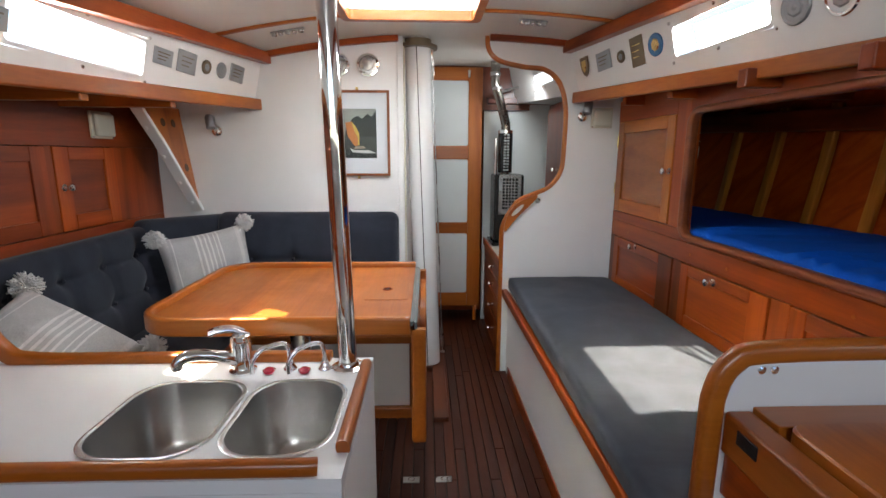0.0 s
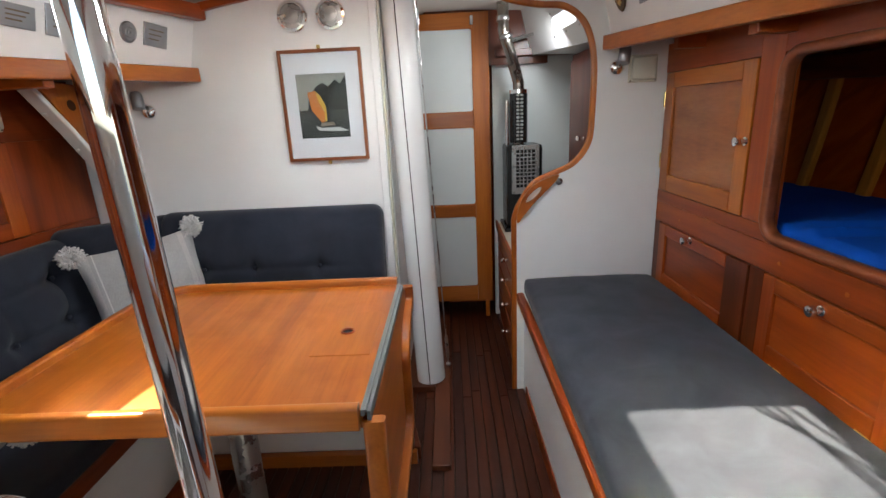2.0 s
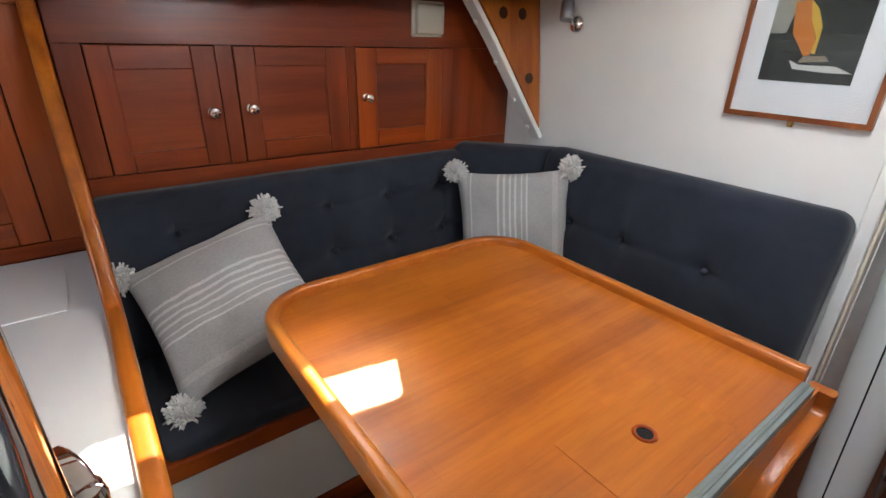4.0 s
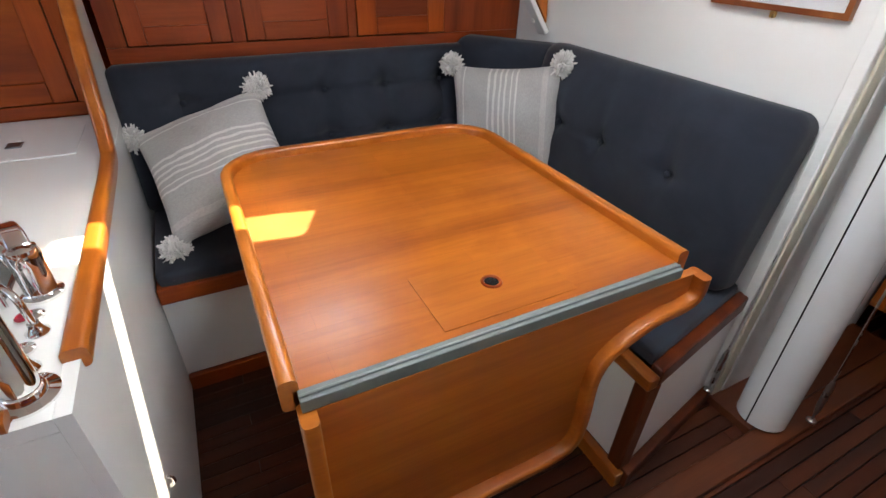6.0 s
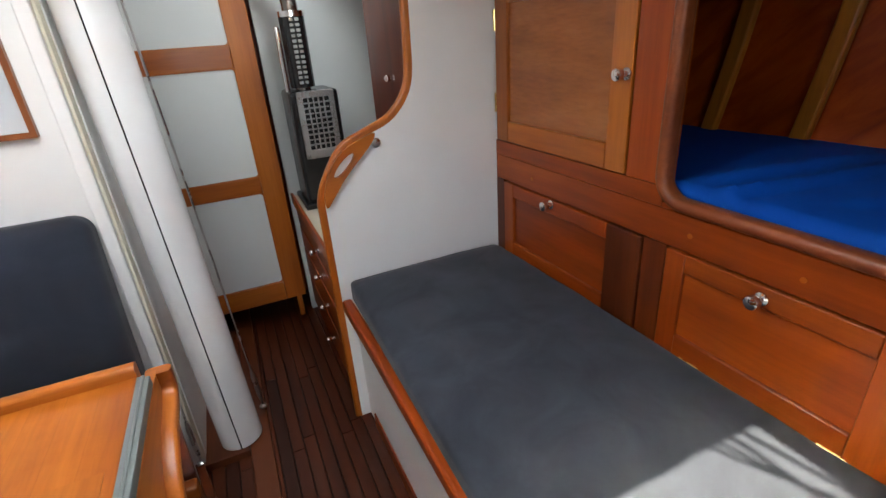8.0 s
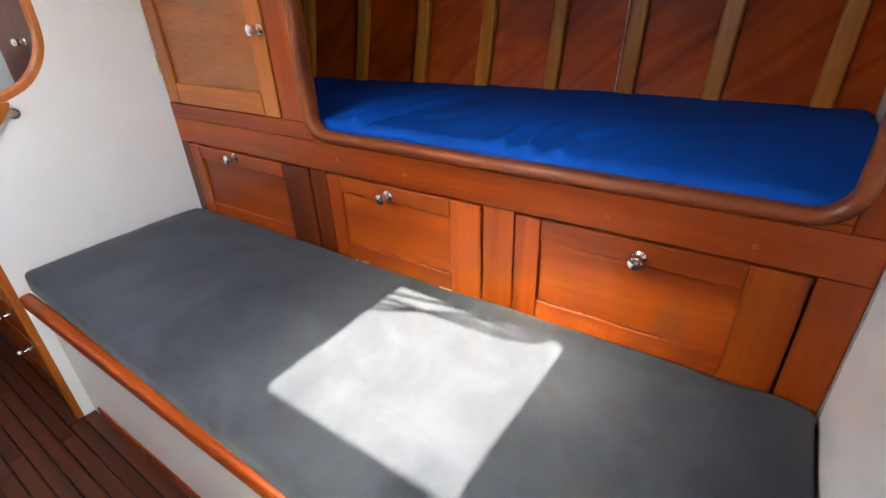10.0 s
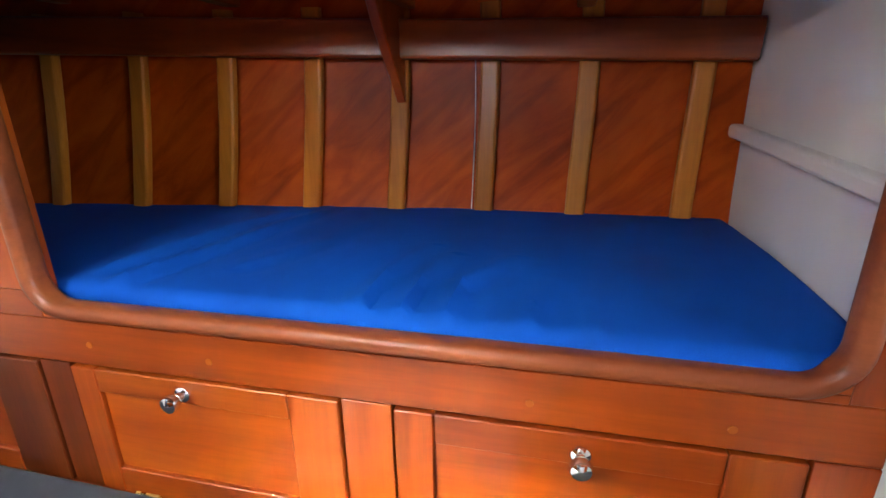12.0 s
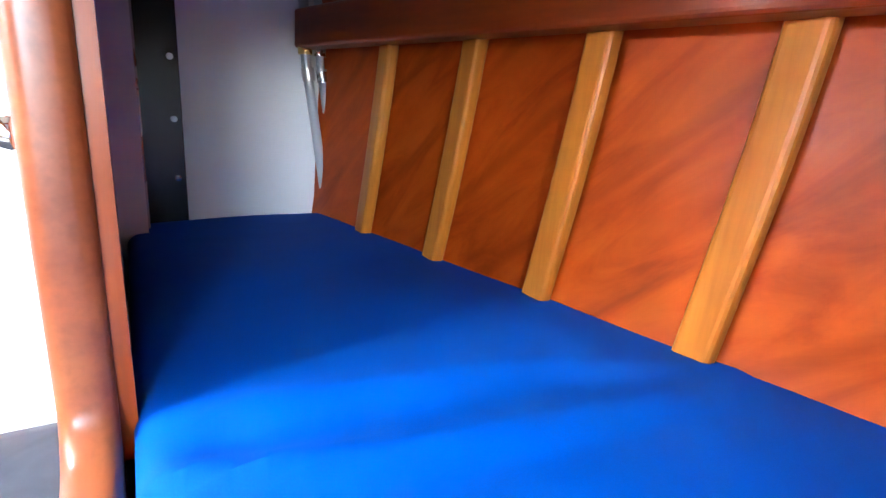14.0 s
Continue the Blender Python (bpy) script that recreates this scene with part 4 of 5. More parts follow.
for x in (0.225, 0.305):
    ft = thing("hook_tap", "small chrome hooked pump tap with a red tag", "tap", "pump taps")
    part("base", turned([(0.016, 0), (0.016, 0.004), (0.010, 0.010), (0.008, 0.02)], pose(x + 0.03, 1.49, CZ), 18), chrome, ft, "", True)
    part("spout", tube(spline([(x + 0.03, 1.49, CZ + 0.01), (x + 0.028, 1.487, CZ + 0.055), (x + 0.015, 1.478, CZ + 0.068), (x - 0.02, 1.455, CZ + 0.063), (x - 0.038, 1.443, CZ + 0.04), (x - 0.04, 1.442, CZ + 0.012)], 6), 0.0052, 12), chrome, ft, "", True)
    part("base", turned([(0.015, 0), (0.015, 0.004), (0.009, 0.008)], pose(x - 0.015, 1.478, CZ), 18), chrome, ft, "", True)
    m_red = bpy.data.materials.get("red_plastic_tag") or paint("red_plastic_tag", (0.45, 0.015, 0.04), 0.35)
    part("tag", turned([(0.007, 0), (0.0115, 0.001), (0.0125, 0.004), (0.010, 0.006), (0.006, 0.005)], pose(x - 0.012, 1.468, CZ + 0.004, 12, 0, 0), 16), m_red, ft, "red tag")
pole = thing("grab_pole", "polished steel grab pole from the counter to the deckhead", "pole")
part("tube", tube([(0.388, 1.497, CZ), (0.366, 1.485, crown(0.366, 1.485))], 0.021, 28), chrome, pole, "", True)
part("foot_flange", turned([(0.038, 0), (0.038, 0.004), (0.026, 0.008), (0.024, 0.016), (0.022, 0.018)], pose(0.388, 1.497, CZ), 28), chrome, pole, "", True)
part("top_flange", turned([(0.038, 0), (0.038, -0.004), (0.024, -0.012)], pose(0.366, 1.485, crown(0.366, 1.485)), 28), chrome, pole, "", True)

# ---- chart table ----
nav = thing("chart_table", "varnished chart table with drawer front and white end partition", "table")
part("partition", box(1.035, 1.634, 1.112, 1.131, 0.0, 0.943), white, nav, "white end partition")
CAP = spline([(1.634, 1.1215, 0.957), (1.40, 1.1215, 0.956), (1.11, 1.1215, 0.952), (1.05, 1.1215, 0.935), (1.026, 1.1215, 0.885), (1.024, 1.1215, 0.80), (1.024, 1.1215, 0.40), (1.024, 1.1215, 0.0)], 6)
part("cap_rail", sweep(CAP, rounded(0.036, 0.028, 0.012, 4), up=(0, 1, 0)), teak_x, nav, "rounded varnished cap rail", True)
part("back_strip", box(1.083, 1.66, 1.052, 1.111, 0.838, 0.866, 0.002), teak_x, nav)
# black strip for the shade in the slot behind the lid
part("hinge_slot", box(1.16, 1.60, 1.0495, 1.0515, 0.845, 0.8655), black_mat, nav)
lid_pts = [(1.66, 0.35), (1.66, 1.049)] + [(1.112 - 0.028 * math.sin(radians(a)), 1.021 + 0.028 * math.cos(radians(a))) for a in range(0, 91, 15)] + [(1.084, 0.35)]
part("desk_lid", slab(lid_pts, "z", 0.846, 0.874, 0.003), teak_y, nav, "hinged varnished desk lid")
part("front_rail", box(1.038, 1.0815, 0.35, 1.111, 0.790, 0.860, 0.006, 3), teak_y, nav)
# black block on the uncut rail, painted shade of a finger notch
part("finger_notch", box(1.0365, 1.040, 1.03, 1.075, 0.825, 0.848, 0.001, 1), black_mat, nav)
part("drawer_front", box(1.046, 1.066, 0.35, 1.111, 0.715, 0.789, 0.003), wood_y, nav)
part("lower_panel", box(1.052, 1.07, 0.35, 1.111, 0.0, 0.714), white, nav)
for x in (1.089, 1.109):
    part("screw", turned([(0.0065, 0), (0.0065, 0.002), (0.003, 0.0035)], Matrix.Translation((x, 1.1115, 0.927)) @ pose(0, 0, 0, 90, 0, 0), 14), chrome, nav)

# ---- mast and rods ----
mast = thing("mast", "white painted mast stepped on the cabin sole", "mast")
MB, MT = Vector((0.580, 3.145, 0.03)), Vector((0.522, 3.145, 1.90))
part("spar", tube([MB, MB.lerp(MT, 0.5), MT], 0.070, 40), mast_paint, mast, "", True)
# black tube on the spar's face draws the groove's shade; no recess is cut
part("groove", tube([MB + Vector((-0.004, -0.0697, 0.0)), MT + Vector((-0.004, -0.0697, 0))], 0.0022, 6), black_mat, mast)
part("collar", turned([(0.072, 0), (0.108, 0), (0.108, 0.016), (0.076, 0.020), (0.076, 0.045), (0.072, 0.045)], pose(0.524, 3.145, 1.80), 32), bronze, mast, "dark bronze deck collar", True)
for dx, top in ((-0.088, (0.437, 3.10, 1.82)), (0.10, (0.60, 3.13, 1.82))):
    rod = thing("tie_rod", "thin steel tie rod with a turnbuckle beside the mast", "rod", "mast tie rods")
    bot = Vector((0.455, 3.04, 0.06)) if dx < 0 else Vector((0.668, 3.25, 0.04))
    tp = Vector(top)
    part("wire", tube([bot, tp], 0.0032, 8), steel, rod)
    part("turnbuckle", tube([bot.lerp(tp, 0.02), bot.lerp(tp, 0.035), bot.lerp(tp, 0.085), bot.lerp(tp, 0.1)], [0.005, 0.009, 0.009, 0.005], 12), steel, rod, "", True)
    part("fork", tube([tp.lerp(bot, 0.10), tp.lerp(bot, 0.08), tp.lerp(bot, 0.01)], [0.004, 0.011, 0.009], 10), chrome, rod, "", True)
    part("toggle", turned([(0.014, 0), (0.014, 0.006), (0.006, 0.012)], pose(*bot), 12), steel, rod)
structure("wall_passage_side", box(0.44, 0.462, BULK + 0.055, 3.93, 0.0, 1.86), white, "white side wall of the passage")
structure("trim_bulkhead_post", box(0.420, 0.4515, BULK - 0.010, BULK + 0.04, 0.0, 1.84, 0.004), white, "white post at the bulkhead's edge", "trim")
structure("trim_bulkhead_edge", box(0.452, 0.460, BULK + 0.006, BULK + 0.05, 0.0, 1.84, 0.003), cream_plastic, "cream edge of the bulkhead behind the mast", "trim")
structure("trim_mast_board", box(0.602, 0.675, 2.52, 4.3, -0.01, 0.022, 0.004), wood("sole_margin_board", (0.075, 0.017, 0.006), (0.115, 0.029, 0.009), (0.15, 0.042, 0.013), "y"), "broad margin board of the sole beside the mast", "trim")
structure("trim_mast_step", box(0.45, 0.6015, 3.059, 3.9, -0.01, 0.028, 0.003), bpy.data.materials["sole_margin_board"], "wooden mast step board", "trim")

# ---- bulkhead trim, handle ----
edge = [(x, BULK + 0.0125, z) for x, z in CUT if z < 1.87] + [(1.0, BULK + 0.0125, 0.6), (1.0, BULK + 0.0125, 0.0)]
structure("trim_bulkhead_curve", sweep(edge, rounded(0.045, 0.024, 0.009, 4), up=(0, 1, 0)), teak_z, "varnished trim along the curved bulkhead edge", "trim", True)
gh = thing("grab_rail", "varnished wooden grab rail with a long finger slot", "grab rail")
ol = spline([(1.003, 0.83), (1.004, 0.88), (1.03, 0.945), (1.075, 0.995), (1.14, 1.025), (1.18, 1.035), (1.165, 1.005), (1.12, 0.96), (1.07, 0.91), (1.03, 0.86)], 3, True)
ctr = Vector((1.073, 0.952))
ax = Vector((0.72, 0.69)).normalized()
nx = Vector((-ax.y, ax.x))
inner = []
for p in ol:
    d = Vector(p) - ctr
    a = math.atan2(d.dot(nx) / 0.022, d.dot(ax) / 0.09)
    inner.append(tuple(ctr + ax * 0.046 * math.cos(a) + nx * 0.0125 * math.sin(a)))
part("grip", framed(ol, inner, "y", BULK - 0.012, BULK + 0.0), teak_x, gh)
part("bolt", turned([(0.015, 0), (0.015, 0.003), (0.008, 0.006)], Matrix.Translation((1.183, BULK, 1.004)) @ pose(0, 0, 0, 90, 0, 0), 16), steel, gh)


def arc_trim(x0, x1, y, w, h, dz):
    return sweep([(x, y, crown(x, y) + dz) for x in np.linspace(x0, x1, 16)], rounded(w, h, 0.006))


structure("trim_bulkhead_top_port", arc_trim(-0.30, 0.43, BULK - 0.016, 0.03, 0.035, -0.012), wood_x, "curved mahogany trim atop the bulkhead", "trim")
structure("trim_bulkhead_top_starboard", arc_trim(0.90, 1.34, BULK - 0.016, 0.03, 0.035, -0.012), wood_x, "curved mahogany trim atop the bulkhead", "trim")
structure("trim_batten_port", arc_trim(-0.40, 0.215, 2.62, 0.026, 0.014, -0.005), teak_x, "thin curved batten across the deckhead", "trim")
structure("trim_batten_starboard", arc_trim(0.806, 1.42, 2.62, 0.026, 0.014, -0.005), teak_x, "thin curved batten across the deckhead", "trim")

# ---- passage ahead ----
dr = thing("door_1", "narrow varnished door with three pale panels, closed", "door", kind="structure")
DX0, DX1, DY, DZ0, DZ1 = 0.47, 0.962, 3.886, 0.135, 1.838
part("stile", box(DX0, 0.518, DY, DY + 0.03, DZ0, DZ1, 0.003), teak_z, dr)
part("stile", box(0.868, DX1, DY, DY + 0.03, DZ0, DZ1, 0.003), teak_z, dr)
ROWS_Z = ((DZ0, 0.235), (0.69, 0.765), (1.222, 1.309), (1.755, DZ1))
for z0, z1 in ROWS_Z:
    part("rail", box(0.5185, 0.8675, DY, DY + 0.03, z0, z1, 0.003), teak_x, dr)
for (a, z0), (z1, c) in zip(ROWS_Z, ROWS_Z[1:]):
    part("panel", slab(round_rect(0.517, 0.869, z0 - 0.001, z1 + 0.001, 0.004, 2), "y", DY + 0.006, DY + 0.02), panel_grey, dr, "pale grey panel")
    part("bead", framed(round_rect(0.517, 0.8695, z0 - 0.001, z1 + 0.001, 0.002, 4), round_rect(0.521, 0.8645, z0 + 0.003, z1 - 0.003, 0.014, 4), "y", DY + 0.001, DY + 0.006), teak_z, dr)
part("foot", box(0.915, 0.94, DY + 0.003, DY + 0.027, 0.02, DZ0, 0.004), teak_z, dr)
part("latch", box(0.858, 0.877, DY - 0.008, DY, 1.77, 1.82, 0.003), chrome, dr)
structure("wall_passage_back", box(0.44, 1.05, 4.2, 4.22, 0.0, 1.9), wood_z, "dark wooden wall behind the door")
structure("wall_stove_back", box(0.985, 1.62, 3.97, 3.99, 0.0, 1.62), panel_grey, "pale painted wall behind the stove")
structure("trim_passage_head", box(0.60, 1.30, 3.93, 3.965, 1.56, 1.86), dark_z, "dark mahogany deck beam over the passage", "trim")
structure("trim_stove_ledge", box(1.00, 1.60, 3.90, 3.968, 1.60, 1.64, 0.004), dark_z, "dark varnished ledge over the stove wall", "trim")
sc = thing("stove_cabinet", "dark mahogany drawer cabinet below the stove", "cabinet")
part("body", box(1.012, 1.60, 3.10, 3.96, 0.0, 0.60, 0.004), wood_z, sc)
part("worktop", box(1.005, 1.60, 3.095, 3.965, 0.601, 0.63, 0.006), cream_plastic, sc, "pale worktop")
part("edge", box(0.992, 1.0045, 3.095, 3.965, 0.595, 0.645, 0.004), wood_y, sc)
for z0, z1 in ((0.06, 0.21), (0.22, 0.37), (0.38, 0.49), (0.50, 0.59)):
    d = part("drawer", box(1.002, 1.0115, 3.13, 3.93, z0, z1, 0.003), wood_y, sc)
    knob(d, Matrix.Translation((1.002, 3.42, (z0 + z1) / 2)) @ pose(0, 0, 0, 0, -90, 0), r=0.012)
lk = thing("forward_locker", "dark mahogany locker with one door, beyond the curved opening", "locker")
part("body", box(1.36, 1.62, 3.10, 3.60, 0.632, 1.56, 0.004), dark_z, lk)
fd = part("door", box(1.348, 1.3595, 3.12, 3.58, 0.66, 1.53, 0.003), dark_z, lk)
knob(fd, Matrix.Translation((1.348, 3.30, 1.166)) @ pose(0, 0, 0, 0, -90, 0), r=0.012)

stove = thing("cabin_stove", "black and steel cabin heating stove with flue pipe", "stove")
SX, SY = 1.115, 3.80
part("tray", box(1.02, 1.26, 3.68, 3.95, 0.631, 0.655, 0.006), black_mat, stove)
part("body", box(1.035, 1.235, 3.70, 3.93, 0.655, 1.12, 0.015), black_mat, stove)
part("fire_door", framed(round_rect(1.062, 1.212, 0.85, 1.12, 0.006, 4), round_rect(1.085, 1.19, 0.885, 1.095, 0.006, 4), "y", 3.682, 3.70, 0.002), steel, stove, "brushed steel door frame")
for i in range(4):
    x = 1.106 + i * 0.021
    part("grille_bar", box(x - 0.003, x + 0.003, 3.686, 3.692, 0.885, 1.095), steel, stove)
for i in range(9):
    z = 0.906 + i * 0.021
    part("grille_bar", box(1.085, 1.19, 3.6925, 3.698, z - 0.003, z + 0.003), steel, stove)
part("glass", box(1.085, 1.19, 3.699, 3.6995, 0.885, 1.095), black_mat, stove)
part("heat_guard", framed([(SX + 0.05 * math.cos(radians(a)), SY + 0.05 * math.sin(radians(a))) for a in range(0, 360, 20)], [(SX + 0.046 * math.cos(radians(a)), SY + 0.046 * math.sin(radians(a))) for a in range(0, 360, 20)], "z", 1.13, 1.40), black_mat, stove)
for i in range(13):
    z = 1.15 + i * 0.0195
    for dx in (-0.011, 0.011):
        part("perforation", box(SX + dx - 0.008, SX + dx + 0.008, SY - 0.053, SY - 0.0495, z - 0.006, z + 0.006, 0.002, 1), steel, stove)
part("flue_collar", turned([(0.052, 0), (0.052, 0.02), (0.04, 0.02)], pose(SX, SY, 1.395), 24), chrome, stove, "", True)
part("flue_pipe", tube(spline([(SX, SY, 1.12), (SX, SY, 1.40), (SX - 0.005, SY, 1.47), (SX - 0.05, SY - 0.04, 1.60), (SX - 0.085, SY - 0.06, 1.70), (SX - 0.09, SY - 0.06, 1.78), (SX - 0.09, SY - 0.06, 1.92)], 5), 0.031, 20), metal("heat_stained_flue", (0.30, 0.27, 0.24), 0.22), stove, "", True)
for t, z in ((-0.075, 1.67), (-0.09, 1.76)):
    part("flue_joint", turned([(0.032, 0), (0.035, 0.004), (0.035, 0.02), (0.032, 0.024)], pose(SX + t, SY - 0.06, z), 20), steel, stove, "", True)
part("flue_stay", tube([(SX - 0.06, SY - 0.05, 1.66), (SX + 0.08, SY + 0.02, 1.70)], 0.010, 10), steel, stove)
part("side_tube", tube([(1.045, 3.76, 1.12), (1.045, 3.76, 1.36)], 0.010, 12), chrome, stove, "", True)

# ---- things on the bulkhead and the coachroof sides ----
pic = thing("framed_picture", "framed print of a sailing yacht off a dark headland, white mount", "picture")
PX0, PX1, PZ0, PZ1, PY = 0.042, 0.378, 1.138, 1.578, BULK
frame_wood = wood("thin_frame_wood", (0.16, 0.04, 0.012), (0.24, 0.07, 0.02), (0.30, 0.10, 0.03), "z")
part("frame", framed(round_rect(PX0, PX1, PZ0, PZ1, 0.001, 2), round_rect(PX0 + 0.013, PX1 - 0.013, PZ0 + 0.013, PZ1 - 0.013, 0.001, 2), "y", PY - 0.018, PY - 0.001), frame_wood, pic)
part("mount", box(PX0 + 0.012, PX1 - 0.012, PY - 0.010, PY - 0.002, PZ0 + 0.012, PZ1 - 0.012), paint("white_mount_card", (0.80, 0.82, 0.85), 0.6, 0.02), pic)
QX0, QX1, QZ0, QZ1 = 0.105, 0.308, 1.232, 1.485
YP = PY - 0.0104


def flat_shape(points, lift, material, label=""):
    part("print", slab([(QX0 + u * (QX1 - QX0), QZ0 + v * (QZ1 - QZ0)) for u, v in points], "y", YP - lift, YP), material, pic, label)


sea = paint("print_grey_sea", (0.055, 0.065, 0.062), 0.5, 0.6, 0.0)
flat_shape([(0, 0), (1, 0), (1, 1), (0, 1)], 0.0004, paint("print_pale_sky", (0.36, 0.37, 0.33), 0.5, 0.3, 0.0))
flat_shape([(0, 0), (1, 0), (1, 0.47), (0, 0.44)], 0.0008, sea)
flat_shape([(0.18, 0.44), (0.22, 0.62), (0.38, 0.80), (0.52, 0.86), (0.64, 0.80), (0.78, 0.90), (0.88, 0.84), (1.0, 0.96), (1.0, 0.44)], 0.0012, paint("print_dark_headland", (0.028, 0.034, 0.028), 0.5, 0.6, 0.0))
flat_shape([(0.30, 0.20), (0.42, 0.16), (0.80, 0.16), (0.98, 0.10), (0.70, 0.10), (0.36, 0.12)], 0.0012, paint("print_white_foam", (0.6, 0.62, 0.6), 0.5))
flat_shape([(0.40, 0.18), (0.72, 0.20), (0.66, 0.25), (0.44, 0.24)], 0.0016, paint("print_hull", (0.30, 0.26, 0.2), 0.5))
flat_shape([(0.20, 0.72), (0.26, 0.44), (0.44, 0.24), (0.50, 0.25), (0.52, 0.38), (0.42, 0.56), (0.36, 0.74)], 0.0020, paint("print_orange_sail", (0.62, 0.20, 0.03), 0.5, 0.3))
flat_shape([(0.36, 0.74), (0.42, 0.56), (0.52, 0.40), (0.51, 0.27), (0.55, 0.26), (0.55, 0.50), (0.46, 0.66)], 0.0024, paint("print_yellow_sail", (0.70, 0.45, 0.06), 0.5, 0.3))
m_glass, nt, b = mat("picture_glass")
b.inputs["Transmission Weight"].default_value = 1.0
b.inputs["Roughness"].default_value = 0.0
b.inputs["IOR"].default_value = 1.25
gl = part("glass", box(PX0 + 0.0125, PX1 - 0.0125, PY - 0.0155, PY - 0.0145, PZ0 + 0.0125, PZ1 - 0.0125), m_glass, pic)
gl.visible_shadow = False
for z in (PZ1 + 0.008, PZ0 - 0.008):
    part("clip", box(0.203, 0.217, PY - 0.012, PY - 0.001, z - 0.008, z + 0.008, 0.003), brass, pic)

for x in (0.119, 0.272):
    sp = thing("instrument_dial", "round brushed steel dial on the white bulkhead", "dial", "round dials")
    M = Matrix.Translation((x, BULK, 1.702)) @ pose(0, 0, 0, 90, 0, 0)
    part("rim", turned([(0.060, 0), (0.062, 0.006), (0.056, 0.015), (0.047, 0.016), (0.045, 0.010), (0.044, 0.006)], M, 36), chrome, sp, "", True)
    part("face", turned([(0.046, 0.004), (0.044, 0.008), (0.028, 0.009), (0.026, 0.013), (0.010, 0.014), (0.002, 0.015)], M, 36), steel, sp, "", True)

def wall_lamp(base, tilt, label):
    L = thing("reading_lamp", label, "lamp", "reading lamps")
    M = Matrix.Translation(base) @ pose(0, 0, 0, 90, 0, 0)
    part("base", turned([(0.030, 0), (0.030, 0.006), (0.022, 0.014), (0.010, 0.018)], M, 24), chrome, L, "", True)
    part("stem", tube(spline([Vector(base) + Vector((0, -0.015, 0)), Vector(base) + Vector((0.0, -0.035, 0.008)), Vector(base) + Vector((tilt * 0.008, -0.04, 0.03))], 5), 0.006, 10), chrome, L, "", True)
    H = Matrix.Translation(Vector(base) + Vector((tilt * 0.014, -0.045, 0.045))) @ pose(0, 0, 0, -14, tilt * 12, 0)
    part("shade", turned([(0.021, -0.035), (0.023, -0.033), (0.023, 0.02), (0.018, 0.033), (0.006, 0.038)], H, 24), pewter, L, "satin metal shade", True)
    part("bulb", turned([(0.018, -0.034), (0.014, -0.030), (0.002, -0.029)], H, 16), cream_plastic, L)


wall_lamp((-0.525, BULK, 1.368), -1, "chrome swivelling reading lamp on the white bulkhead")
wall_lamp((1.405, BULK, 1.452), 1, "chrome swivelling reading lamp beside the cream light box")


def light_box(m, w, h, label):
    B = thing("light_box", label, "lamp", "cream light boxes")
    part("base", at(box(-w / 2, w / 2, -h / 2, h / 2, 0, 0.012, 0.004), m), cream_plastic, B)
    part("lens", at(box(-w / 2 + 0.008, w / 2 - 0.008, -h / 2 + 0.008, h / 2 - 0.008, 0.012, 0.032, 0.012, 3), m), paint("ribbed_cream_lens", (0.60, 0.58, 0.48), 0.3, 0.05, 0.4, 120), B, "ribbed cream lens", True)
    for sx in (-1, 1):
        part("screw", at(turned([(0.004, 0.012), (0.004, 0.015), (0.002, 0.016)], pose(sx * (w / 2 - 0.007), -h / 2 + 0.007, 0), 10), m), steel, B)


light_box(Matrix.Translation((1.508, BULK, 1.445)) @ pose(0, 0, 0, 90, 0, 0), 0.115, 0.105, "square cream plastic light box on the white bulkhead")
light_box(Matrix.Translation((PF + 0.018, 2.645, 1.372)) @ pose(0, 0, 0, 90, 0, 88), 0.132, 0.115, "square cream plastic light box on the port locker")


def trunk_frame(sign, y, z):
    f = foot(sign, y)
    x = CX + sign * (half(y) - 0.24 * max(0.0, z - f))
    dy = 0.02
    ta = Vector((sign * (half(y + dy) - half(y - dy)), 2 * dy, 0)).normalized()
    tu = Vector((-sign * 0.24, 0, 1)).normalized()
    nn = ta.cross(tu).normalized()
    if nn.x * sign > 0:
        nn = -nn
    ta = tu.cross(nn)
    m = Matrix((ta, tu, nn)).transposed().to_4x4()
    m.translation = Vector((x, y, z))
    return m


PLAQUES = (
    (-1, 2.375, 1.608, "plate", 0.098, 0.060, pewter), (-1, 2.508, 1.612, "plate", 0.110, 0.085, pewter), (-1, 2.633, 1.616, "round", 0.029, 0.04, bronze),
    (-1, 2.740, 1.620, "round", 0.034, 0.046, pewter), (-1, 2.862, 1.625, "plate", 0.110, 0.078, pewter), (-1, 1.770, 1.590, "plate", 0.08, 0.06, pewter),
    (1, 2.943, 1.690, "shield", 0.070, 0.085, bronze), (1, 2.772, 1.684, "plate", 0.120, 0.082, pewter), (1, 2.632, 1.675, "round", 0.026, 0.03, bronze),
    (1, 2.514, 1.674, "plate", 0.085, 0.118, bronze), (1, 2.395, 1.675, "round", 0.043, 0.04, None), (1, 1.802, 1.646, "round", 0.046, 0.044, pewter), (1, 1.673, 1.635, "round", 0.046, 0.045, chrome))
enamel_blue = paint("blue_enamel", (0.05, 0.16, 0.34), 0.25, 0.1)
